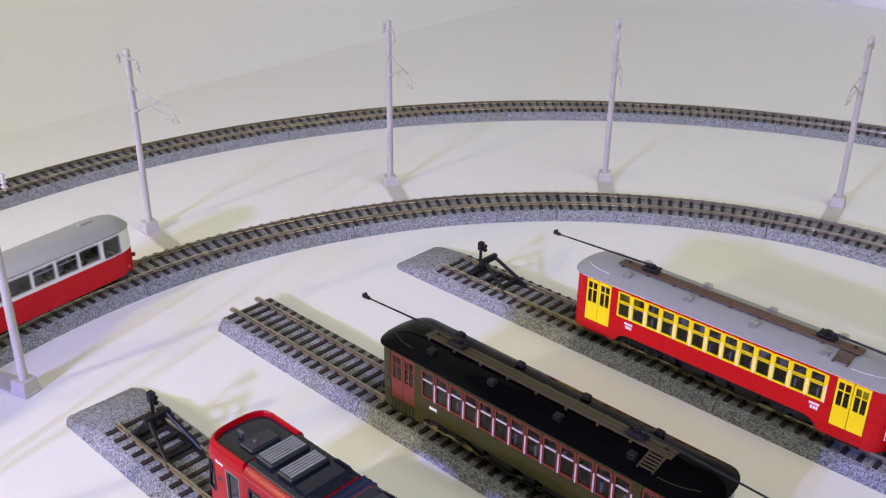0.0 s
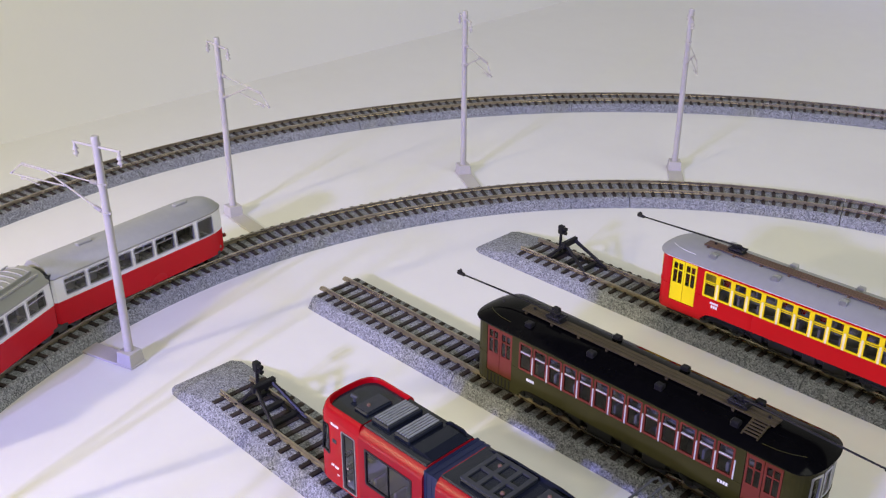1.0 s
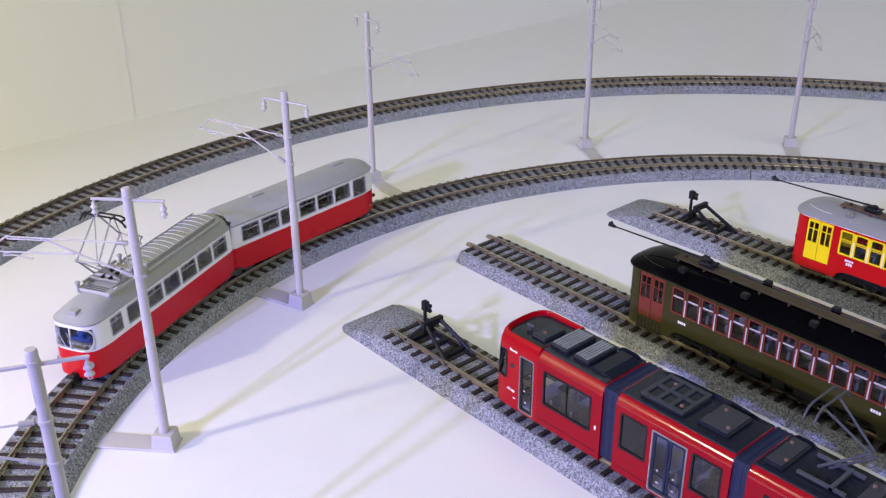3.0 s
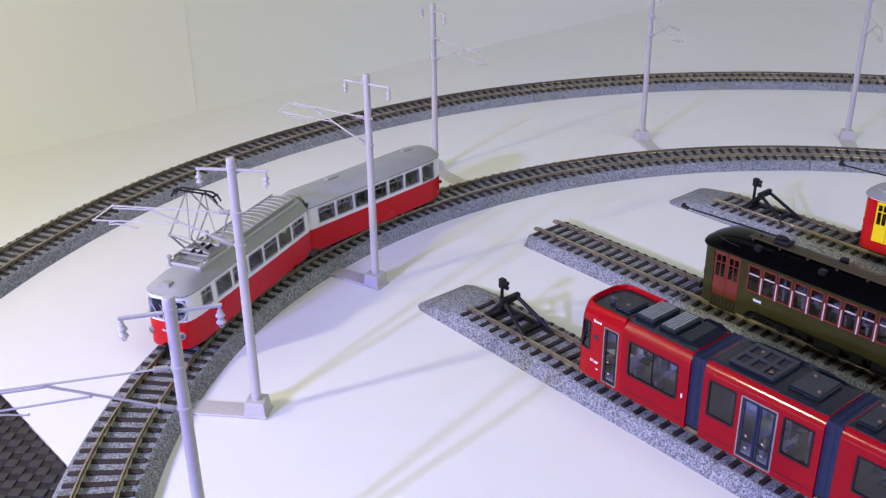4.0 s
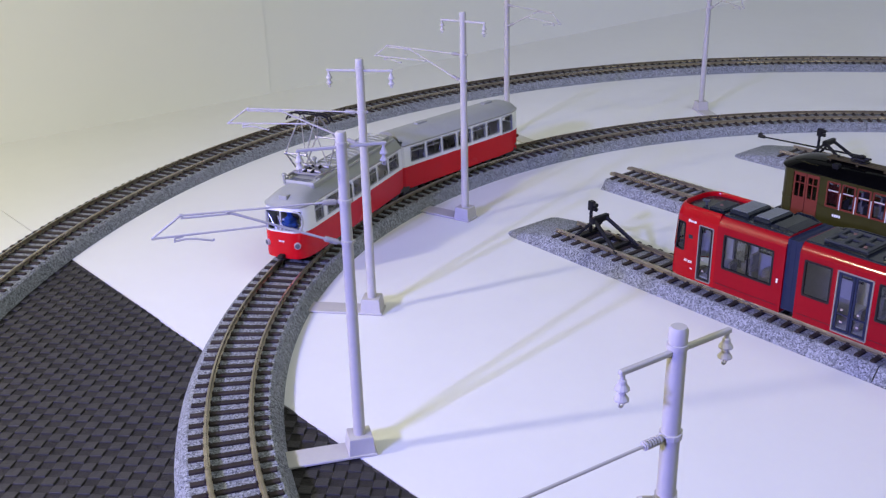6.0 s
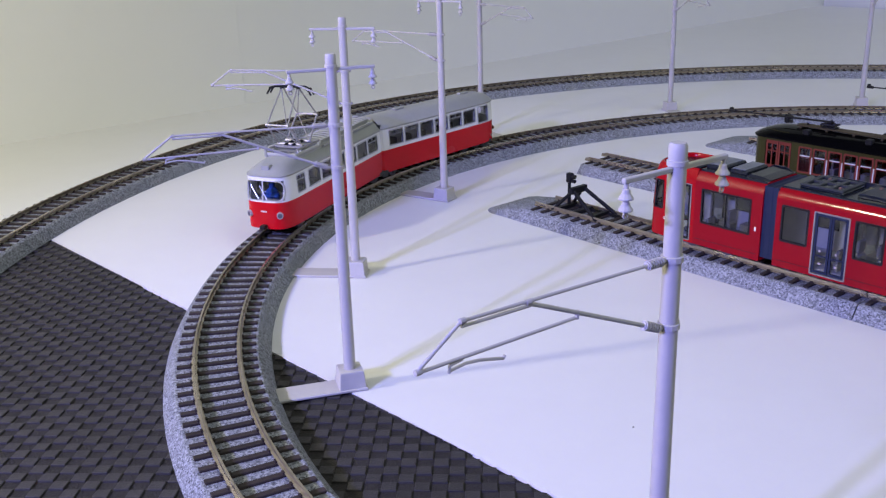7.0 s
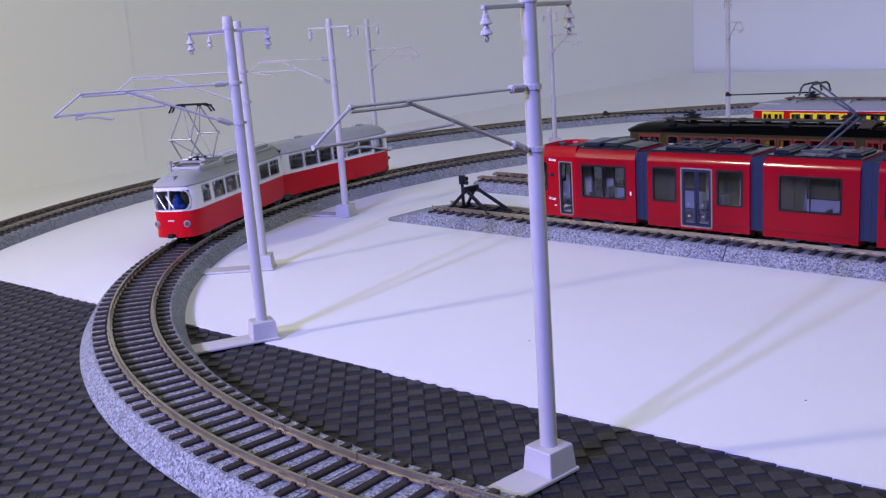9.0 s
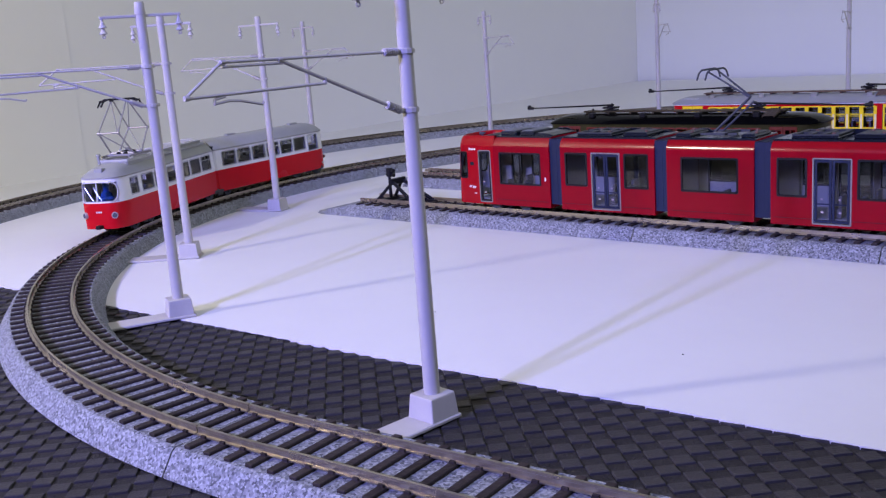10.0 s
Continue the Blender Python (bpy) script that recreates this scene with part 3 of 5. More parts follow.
# ---- vehicle shells ----
class Plan:
    """Closed outline of a body, from the middle of its -x end along the -y side to the +x end and back."""

    def __init__(self, half):
        pts = [(x, -y) for x, y in half] + [(x, y) for x, y in half[::-1][1 if half[-1][1] == 0 else 0:]]
        if half[0][1] == 0:
            pts = pts[:-1]
        self.p = pts
        self.n = len(pts)
        self.u = [0.0]
        for i in range(self.n):
            a, b = pts[i], pts[(i + 1) % self.n]
            self.u.append(self.u[-1] + math.hypot(b[0] - a[0], b[1] - a[1]))
        self.length = self.u[-1]
        self.norm = []
        for i in range(self.n):
            a, b = pts[i], pts[(i + 1) % self.n]
            d = math.hypot(b[0] - a[0], b[1] - a[1])
            self.norm.append(((b[1] - a[1]) / d, -(b[0] - a[0]) / d))

    def at(self, u):
        u = u % self.length
        i = min(max(int(np.searchsorted(self.u, u, side="right")) - 1, 0), self.n - 1)
        f = (u - self.u[i]) / (self.u[i + 1] - self.u[i])
        a, b = self.p[i], self.p[(i + 1) % self.n]
        # smooth normal between edges
        n0, n1 = self.norm[i], self.norm[i]
        if f < 0.5:
            q = self.norm[i - 1]
            w = 0.5 - f
        else:
            q = self.norm[(i + 1) % self.n]
            w = f - 0.5
        if q[0] * n0[0] + q[1] * n0[1] < 0.7 or self.u[i + 1] - self.u[i] > 0.012:
            w = 0.0
        nx, ny = n0[0] * (1 - w) + q[0] * w, n0[1] * (1 - w) + q[1] * w
        d = math.hypot(nx, ny)
        return (a[0] + (b[0] - a[0]) * f, a[1] + (b[1] - a[1]) * f), (nx / d, ny / d)

    def side(self, x, s):
        """Length along the outline where the side s (-1 or 1 in y) has this x."""
        best = None
        for i in range(self.n):
            a, b = self.p[i], self.p[(i + 1) % self.n]
            if (a[1] + b[1]) * s <= 0 or abs(b[0] - a[0]) < 1e-9:
                continue
            f = (x - a[0]) / (b[0] - a[0])
            if -1e-6 <= f <= 1 + 1e-6:
                best = self.u[i] + f * (self.u[i + 1] - self.u[i])
        return best

    def span(self, x0, x1, s):
        a, b = self.side(x0, s), self.side(x1, s)
        return (min(a, b), max(a, b))


def nose(x_end, x_side, half, power=2.6, steps=9, end_half=0.0):
    """Half outline of a rounded end from x_end (half width end_half) to x_side (half width half)."""
    out = []
    for i in range(steps + 1):
        f = i / steps
        a = f * math.pi / 2
        y = end_half + (half - end_half) * math.sin(a) ** (2 / power)
        x = x_side + (x_end - x_side) * math.cos(a) ** (2 / power)
        out.append((x, y))
    return out


class Shell:
    """Maps (u, z, out) to points of a body whose sides lean inwards by lean per metre above z_lean, and whose -x end rakes."""

    def __init__(self, plan, lean=0.0, z_lean=0.0, rake=0.0, z_rake=0.0, x_rake=0.0):
        self.plan, self.lean, self.z_lean = plan, lean, z_lean
        self.rake, self.z_rake, self.x_rake = rake, z_rake, x_rake

    def at(self, u, z, out=0.0):
        (x, y), (nx, ny) = self.plan.at(u)
        o = out - self.lean * max(0.0, z - self.z_lean)
        X = x + nx * o
        if self.rake and x < self.x_rake:
            X += self.rake * max(0.0, z - self.z_rake) * min(1.0, (self.x_rake - x) / abs(self.x_rake - self.plan.p[0][0]))
        return (X, y + ny * o, z)


def band(shell, z0, z1, holes=(), th=0.0006, out=0.0, u_range=None):
    """A wall strip round the body, with holes (u0, u1, z0, z1), of real thickness."""
    pl = shell.plan
    lo, hi = u_range or (0.0, pl.length)
    us = {lo, hi} | {u for u in pl.u[:-1] if lo < u < hi}
    if u_range and hi > pl.length:
        us |= {u + pl.length for u in pl.u[:-1] if lo < u + pl.length < hi}
    for h in holes:
        for u in h[:2]:
            us.add(u % pl.length if not u_range else u)
    us = sorted(us)
    keep = [us[0]]
    for u in us[1:]:
        if u - keep[-1] > 1e-6:
            keep.append(u)
    us = keep
    zs = sorted({z0, z1} | {z for h in holes for z in h[2:4] if z0 < z < z1})
    loop = u_range is None
    nu, nz = len(us) - 1, len(zs) - 1

    def solid(i, j):
        if j < 0 or j >= nz:
            return False
        if loop:
            i %= nu
        elif i < 0 or i >= nu:
            return False
        um, zm = (us[i] + us[i + 1]) / 2, (zs[j] + zs[j + 1]) / 2
        for h in holes:
            a, b = h[0], h[1]
            inside = a < um < b or a < um + pl.length < b or a < um - pl.length < b
            if inside and h[2] < zm < h[3]:
                return False
        return True

    bm = bmesh.new()
    cache = {}

    def v(i, j, k):
        if loop:
            i %= nu
        if (i, j, k) not in cache:
            cache[i, j, k] = bm.verts.new(shell.at(us[i], zs[j], out - th * k))
        return cache[i, j, k]

    for i in range(nu):
        for j in range(nz):
            if not solid(i, j):
                continue
            bm.faces.new((v(i, j, 0), v(i + 1, j, 0), v(i + 1, j + 1, 0), v(i, j + 1, 0)))
            bm.faces.new((v(i, j + 1, 1), v(i + 1, j + 1, 1), v(i + 1, j, 1), v(i, j, 1)))
            for di, dj, a, b in ((-1, 0, (0, 1), (0, 0)), (1, 0, (1, 0), (1, 1)), (0, -1, (0, 0), (1, 0)), (0, 1, (1, 1), (0, 1))):
                if not solid(i + di, j + dj):
                    try:
                        bm.faces.new((v(i + a[0], j + a[1], 1), v(i + b[0], j + b[1], 1), v(i + b[0], j + b[1], 0), v(i + a[0], j + a[1], 0)))
                    except ValueError:
                        pass
    return bm


def ring(shell, u0, u1, z0, z1, r, w, proud=0.0002, th=0.0007, grow=0.0, seg=5):
    """A window frame with rounded inner corners, lying on the shell."""
    def loop(a0, a1, b0, b1, rad):
        pts = []
        for cx, cz, st in ((a1 - rad, b1 - rad, 0), (a0 + rad, b1 - rad, 1), (a0 + rad, b0 + rad, 2), (a1 - rad, b0 + rad, 3)):
            for k in range(seg + 1):
                t = (st + k / seg) * math.pi / 2
                pts.append((cx + rad * math.cos(t), cz + rad * math.sin(t)))
        return pts

    out = loop(u0 - grow, u1 + grow, z0 - grow, z1 + grow, max(1e-5, r * 0.25 if grow == 0 else r + grow))
    inn = loop(u0 + w, u1 - w, z0 + w, z1 - w, r)
    bm = bmesh.new()
    n = len(out)
    rows = [[bm.verts.new(shell.at(u, z, o)) for u, z in l] for l, o in ((out, -th), (out, proud), (inn, proud), (inn, -th))]
    for a, b in ((0, 1), (1, 2), (2, 3), (3, 0)):
        for i in range(n):
            bm.faces.new((rows[a][i], rows[a][(i + 1) % n], rows[b][(i + 1) % n], rows[b][i]))
    return bm


def pane(shell, u0, u1, z0, z1, out=-0.0003):
    pl = shell.plan
    us = sorted({u0, u1} | {u for u in pl.u if u0 < u < u1} | {u + pl.length for u in pl.u if u0 < u + pl.length < u1} | {u - pl.length for u in pl.u if u0 < u - pl.length < u1})
    bm = bmesh.new()
    low = [bm.verts.new(shell.at(u, z0, out)) for u in us]
    top = [bm.verts.new(shell.at(u, z1, out)) for u in us]
    for i in range(len(us) - 1):
        bm.faces.new((low[i], low[i + 1], top[i + 1], top[i]))
    return bm


def bars(shell, spans, proud=0.0002, th=0.0006):
    """Glazing bars, mullions or stripes lying on the shell, as (u0, u1, z0, z1)."""
    bm = bmesh.new()
    for u0, u1, z0, z1 in spans:
        rows = [[bm.verts.new(shell.at(u, z, o)) for u, z in ((u0, z0), (u1, z0), (u1, z1), (u0, z1))] for o in (-th, proud)]
        bm.faces.new(rows[1])
        bm.faces.new(rows[0][::-1])
        for i in range(4):
            j = (i + 1) % 4
            bm.faces.new((rows[0][i], rows[0][j], rows[1][j], rows[1][i]))
    return bm


def window(parent, shell, hole, frame_mat, glass, r=0.0006, w=0.0005, split=None, proud=0.0002, grow=0.0003, name="window"):
    u0, u1, z0, z1 = hole
    f = part(name, ring(shell, u0, u1, z0, z1, r, w, proud, grow=grow), frame_mat, parent)
    g = part("pane", pane(shell, u0 + 0.0001, u1 - 0.0001, z0 + 0.0001, z1 - 0.0001), glass, f)
    g.visible_shadow = False
    if split == "v":
        um = (u0 + u1) / 2
        part("mullion", bars(shell, [(um - 0.0002, um + 0.0002, z0, z1)], 0.0001), frame_mat, f)
    elif split == "t":
        zm = z1 - (z1 - z0) * 0.30
        um = (u0 + u1) / 2
        part("glazing_bar", bars(shell, [(u0, u1, zm - 0.0002, zm + 0.0002), (um - 0.00015, um + 0.00015, zm, z1)], 0.0001), frame_mat, f)
    elif split == "h":
        zm = z1 - (z1 - z0) * 0.36
        part("glazing_bar", bars(shell, [(u0, u1, zm - 0.0003, zm + 0.0003)], 0.0002), frame_mat, f)
    return f


def roof(shell, profile):
    """A lofted roof: profile of (inset, z) rings over the outline."""
    pl = shell.plan
    bm = bmesh.new()
    us = [u for u in pl.u[:-1]]
    rings = []
    xs = [p[0] for p in pl.p]
    x_lo, x_hi = min(xs), max(xs)
    for inset, z, *ends in profile:
        e0, e1 = (ends + [inset, inset])[:2] if ends else (inset, inset)
        row = []
        for u in us:
            x, y, _ = shell.at(u, profile[0][1])
            half = max(abs(p[1]) for p in pl.p)
            ky = max(0.02, (half - inset) / half)
            f = (x - x_lo) / (x_hi - x_lo)
            X = x_lo + e0 + (x_hi - e1 - x_lo - e0) * f
            row.append(bm.verts.new((X, y * ky, z)))
        rings.append(row)
    n = len(us)
    for a, b in zip(rings, rings[1:]):
        for i in range(n):
            bm.faces.new((a[i], a[(i + 1) % n], b[(i + 1) % n], b[i]))
    bm.faces.new(rings[-1])
    bm.faces.new(rings[0][::-1])
    return bm


def wheel_pair(parent, x, r=0.0052):
    """An axle with two wheels, its centre r above the rail."""
    bm = bmesh.new()
    for s in (-1, 1):
        lathe(bm, (x, s * 0.0092, r), [(r * 0.4, -0.0014), (r, -0.0012), (r, 0.0010), (r * 0.8, 0.0012), (r * 0.3, 0.0016)], 18, "y")
    rod(bm, (x, -0.009, r), (x, 0.009, r), 0.0009)
    return part("wheelset", bm, DARKGREY, parent)


def bogie(parent, x, wheelbase=0.019, mat=None, r=0.0048):
    bm = bmesh.new()
    for s in (-1, 1):
        box(bm, x - wheelbase * 0.75, x + wheelbase * 0.75, s * 0.0112 - 0.0006, s * 0.0112 + 0.0006, 0.0032, 0.0056, 0.0003)
        for dx in (-wheelbase / 2, wheelbase / 2):
            box(bm, x + dx - 0.0018, x + dx + 0.0018, s * 0.0118 - 0.0005, s * 0.0118 + 0.0007, 0.0022, 0.0052, 0.0003)
        box(bm, x - 0.003, x + 0.003, s * 0.0118 - 0.0004, s * 0.0118 + 0.0006, 0.0018, 0.0046, 0.0003)
    box(bm, x - 0.006, x + 0.006, -0.0105, 0.0105, 0.0036, 0.006)
    b = part("bogie_frame", bm, mat or BLACK, parent)
    for dx in (-wheelbase / 2, wheelbase / 2):
        wheel_pair(b, x + dx, r)
    return b


def figures(shell, u, z, count, w=0.0009, h=0.0015, gap=0.0003):
    """Plain bars in place of the figures of a number."""
    return bars(shell, [(u + k * (w + gap), u + k * (w + gap) + w, z, z + h) for k in range(count)], 0.00012, 0.0001)

# ---- articulated tram on the inner loop ----
def place_children(parent, before, m):
    for c in parent.children:
        if c not in before:
            c.matrix_local = m


def pantograph_diamond(t, x0, z0):
    """Scissor pantograph on a base frame at (x0, z0)."""
    part("pantograph_base", boxes((x0 - 0.0125, x0 + 0.0125, -0.0090, -0.0078, z0, z0 + 0.0012, 0.0002), (x0 - 0.0125, x0 + 0.0125, 0.0078, 0.0090, z0, z0 + 0.0012, 0.0002),
         (x0 - 0.0075, x0 - 0.0060, -0.0090, 0.0090, z0 + 0.0002, z0 + 0.0014, 0.0002), (x0 + 0.0060, x0 + 0.0075, -0.0090, 0.0090, z0 + 0.0002, z0 + 0.0014, 0.0002)), PANTO, t)
    for sx in (-1, 1):
        for sy in (-1, 1):
            bm = bmesh.new()
            lathe(bm, (x0 + sx * 0.0100, sy * 0.0084, z0), [(0.0012, -0.0015), (0.0008, -0.0008), (0.0012, -0.0004), (0.0010, 0.0002)], 10)
            part("insulator", bm, WHITE, t)
    zk, zt = z0 + 0.0138, z0 + 0.0300
    for sx in (-1, 1):
        bm = bmesh.new()
        for sy in (-1, 1):
            rod(bm, (x0 + sx * 0.0045, sy * 0.0072, z0 + 0.0016), (x0 + sx * 0.0162, sy * 0.0062, zk), 0.00048)
        rod(bm, (x0 + sx * 0.0045, -0.0078, z0 + 0.0016), (x0 + sx * 0.0045, 0.0078, z0 + 0.0016), 0.0009)
        rod(bm, (x0 + sx * 0.0162, -0.0066, zk), (x0 + sx * 0.0162, 0.0066, zk), 0.0005)
        rod(bm, (x0 + sx * 0.0045, -0.0070, z0 + 0.0018), (x0 + sx * 0.0162, 0.0060, zk), 0.00032)
        part("lower_arm", bm, PANTO, t, "grey metal pantograph arm")
        bm = bmesh.new()
        for sy in (-1, 1):
            rod(bm, (x0 + sx * 0.0162, sy * 0.0062, zk), (x0 + sx * 0.0012, sy * 0.0048, zt), 0.00042)
            lathe(bm, (x0 + sx * 0.0162, sy * 0.0062, zk), [(0.0009, -0.0006), (0.0009, 0.0006)], 8, "y")
        rod(bm, (x0 + sx * 0.0162, sx * 0.0058, zk), (x0 + sx * 0.0012, -sx * 0.0046, zt), 0.0003)
        part("upper_arm", bm, PANTO, t, "grey metal pantograph arm")
    bm = bmesh.new()
    for dx in (-0.0017, 0.0017):
        pts = [(-0.0135, zt - 0.0030), (-0.0115, zt - 0.0002), (-0.0085, zt + 0.0010), (0.0085, zt + 0.0010), (0.0115, zt - 0.0002), (0.0135, zt - 0.0030)]
        for (ya, za), (yb, zb) in zip(pts, pts[1:]):
            rod(bm, (x0 + dx, ya, za), (x0 + dx, yb, zb), 0.0005, n=6)
    for y in (-0.0118, -0.0050, 0.0050, 0.0118):
        rod(bm, (x0 - 0.0017, y, zt + 0.0002), (x0 + 0.0017, y, zt + 0.0002), 0.0005, n=6)
    part("contact_bow", bm, BLACK, t, "black contact bow")
    bm = bmesh.new()
    for y in (-0.003, 0.0015):
        rod(bm, (x0 - 0.007, y, z0 + 0.0016), (x0 + 0.003, y, z0 + 0.0020), 0.0009)
    part("spring", bm, BLACK, t)


def seats(t, x0, x1, n, z, wide):
    bm = bmesh.new()
    for i in range(n):
        x = x0 + (x1 - x0) * (i + 0.5) / n
        for y in (-wide, wide):
            box(bm, x - 0.0030, x + 0.0030, y - 0.0032, y + 0.0032, z, z + 0.0045, 0.0004)
            box(bm, x + 0.0018, x + 0.0032, y - 0.0032, y + 0.0032, z + 0.0045, z + 0.0100, 0.0004)
    return part("seat_rows", bm, SEATS, t, "brown seat rows seen through the windows")


def tram_body(t, shell, holes, doors, flat, slope=1.0):
    Z0, ZB, ZE = 0.0022, 0.0160, 0.0288
    part("lower_panel", band(shell, Z0, ZB, holes=[(a, b, Z0 - 0.001, ZB + 0.001) for a, b in doors]), RED, t, "glossy red lower body panel")
    part("upper_panel", band(shell, ZB, ZE, holes=[h[:4] for h in holes] + [(a, b, ZB - 0.001, 0.0281) for a, b in doors]), WHITE, t, "white upper body panel with window openings")
    part("interior_lining", band(shell, Z0 + 0.001, ZE - 0.0003, holes=[h[:4] for h in holes] + [(a, b, 0.0168, 0.0270) for a, b in doors], out=-0.0010, th=0.0004), LINING, t, "pale inner wall")
    rise = [(-0.0004, -0.0002, -0.0004), (-0.0005, 0.0006, -0.0005), (0.0002, 0.0010, 0.0004), (0.0015, 0.0024, 0.0014), (0.0032, 0.0040, 0.0034), (0.0052, 0.0053, 0.0068), (0.0080, 0.0063, 0.0105), (0.0112, 0.0068, 0.0140)]
    prof = [(w, ZE + z, 0.0 if flat < 0 else e * (slope if e > 0 else 1.0), 0.0 if flat > 0 else e) for w, z, e in rise]
    part("roof", roof(shell, prof), TRAMGREY, t, "pale grey domed roof", True)
    for a, b in doors:
        u = (a + b) / 2
        for p, q in ((a + 0.0001, u - 0.0002), (u + 0.0002, b - 0.0001)):
            hole = (p + 0.0014, q - 0.0014, 0.0170, 0.0268)
            d = part("door_leaf", band(shell, Z0 + 0.0003, ZB, out=-0.0002, u_range=(p, q)), RED, t, "red folding door leaf")
            part("door_top", band(shell, ZB, 0.0280, holes=[hole], out=-0.0002, u_range=(p, q)), WHITE, d, "white upper door half")
            window(t, shell, hole, SILVER, GLASS, 0.0007, 0.0003, proud=0.0001, name="door_window")
        part("door_gap", bars(shell, [(u - 0.0002, u + 0.0002, Z0 + 0.0003, 0.0280)], -0.0004, 0.0002), BLACK, t)
        part("handle_bar", bars(shell, [(a + 0.0015, u - 0.0015, 0.0062, 0.0066), (u + 0.0015, b - 0.0015, 0.0062, 0.0066)], 0.0001, 0.0003), BLACK, t)


def articulated_tram(s_front):
    t = thing("articulated_tram", Matrix.Identity(4), "red and white articulated model tram with raised pantograph", "model tram")
    W = 0.0134
    half_a = nose(-0.0612, -0.041, W, 3.7, 18) + [(0.0585, W), (0.0600, W - 0.0012), (0.0600, 0.0)]
    pa = Plan(half_a)
    sa = Shell(pa, 0.05, 0.016, rake=0.06, z_rake=0.016, x_rake=-0.046)
    holes = []
    for x0, x1 in ((-0.0470, -0.0385),):
        holes.append((*pa.span(x0, x1, -1), 0.0182, 0.0272, "t"))
    for k in range(6):
        x = -0.0345 + 0.0150 * k
        holes.append((*pa.span(x, x + 0.0132, -1), 0.0182, 0.0272, "t" if k % 2 else None))
    for x in (-0.0255, -0.0120, 0.0015):
        holes.append((*pa.span(x, x + 0.0120, 1), 0.0182, 0.0272, "t" if x < 0 else None))
    holes.append((*pa.span(0.0405, 0.0525, 1), 0.0182, 0.0272, "t"))
    doors = [pa.span(-0.0475, -0.0290, 1), pa.span(0.0190, 0.0350, 1)]
    screen = (-0.0126, 0.0126, 0.0166, 0.0268)
    before = set(t.children)
    tram_body(t, sa, holes + [screen], doors, 1, 1.7)
    for h in holes:
        window(t, sa, h[:4], SILVER, GLASS, 0.0008, 0.00035, split=h[4])
    f = part("windscreen_frame", ring(sa, *screen, 0.0044, 0.0003, 0.0003, grow=0.0005, seg=10), RIBGREY, t, "thin pale grey windscreen surround")
    g = part("windscreen", pane(sa, -0.0125, 0.0125, 0.0167, 0.0267), GLASS, f)
    g.visible_shadow = False
    part("mullion", bars(sa, [(-0.0004, 0.0004, 0.0166, 0.0268)], 0.0002), RIBGREY, f)
    bm = bmesh.new()
    for u0, u1 in ((-0.0020, -0.0070), (0.0030, -0.0015)):
        rod(bm, sa.at(u0, 0.0174, 0.0006), sa.at(u1, 0.0245, 0.0006), 0.0003, n=6)
    part("wiper", bm, SILVER, t)
    for u in (-0.0090, 0.0090):
        c = Vector(sa.at(u, 0.0094, 0.0004))
        nrm = (Vector(sa.at(u, 0.0094, 0.002)) - c).normalized()
        bm = bmesh.new()
        rod(bm, c - nrm * 0.001, c + nrm * 0.0007, 0.0018, 0.0017, 20)
        h = part("headlamp", bm, STICKER, t, "round chrome-rimmed headlamp")
        bm = bmesh.new()
        rod(bm, c + nrm * 0.0006, c + nrm * 0.0009, 0.0013, 0.0012, 18)
        part("lens", bm, LENSM, h)
    part("number_bar", bars(sa, [(-0.0016, -0.0010, 0.0108, 0.0116), (-0.0007, -0.0001, 0.0108, 0.0116), (0.0002, 0.0008, 0.0108, 0.0116), (0.0011, 0.0017, 0.0108, 0.0116)], 0.0002, 0.0002), WHITE, t)
    part("coupler", boxes((-0.0645, -0.0560, -0.0016, 0.0016, 0.0024, 0.0044, 0.0004)), BLACK, t)
    part("headsign_box", boxes((-0.0568, -0.0528, -0.0024, 0.0024, 0.0296, 0.0338, 0.0003)), TRAMGREY, t)
    part("roof_deck", boxes((-0.0405, -0.0100, -0.0092, 0.0092, 0.0325, 0.0362, 0.0010)), TRAMGREY, t, "raised grey roof deck")
    part("deck_rim", boxes((-0.0408, -0.0400, -0.0095, 0.0095, 0.0352, 0.0366, 0.0002), (-0.0400, -0.0150, -0.0095, -0.0088, 0.0352, 0.0366, 0.0002), (-0.0400, -0.0150, 0.0088, 0.0095, 0.0352, 0.0366, 0.0002)), RIBGREY, t, "pale rim round the deck")
    part("deck_slot", boxes(*[(-0.0392 + 0.0016 * k, -0.0387 + 0.0016 * k, -0.0060, 0.0060, 0.0361, 0.0364) for k in range(3)]), DARKGREY, t)
    part("resistor_box", boxes((-0.0085, 0.0540, -0.0072, 0.0072, 0.0325, 0.0366, 0.0008)), TRAMGREY, t, "long grey resistor box")
    part("resistor_rim", boxes((-0.0085, 0.0542, 0.0066, 0.0074, 0.0350, 0.0374, 0.0002), (-0.0085, 0.0542, -0.0074, -0.0066, 0.0350, 0.0368, 0.0002)), TRAMGREY, t)
    for k in range(14):
        x = -0.0062 + 0.0045 * k
        bm = bmesh.new()
        arc = [(-0.0072 + 0.0016 * i, 0.0366 + 0.0012 * math.sin(math.pi * i / 9) ** 0.5) for i in range(10)]
        for (ya, za), (yb, zb) in zip(arc, arc[1:]):
            rod(bm, (x, ya, za), (x, yb, zb), 0.00026, n=6)
        part("rib", bm, RIBGREY, t, "thin pale arched rib")
    for y in (-0.0098, 0.0098):
        part("roof_rail", boxes((-0.010, 0.055, y - 0.0004, y + 0.0004, 0.0340, 0.0352)), TRAMGREY, t)
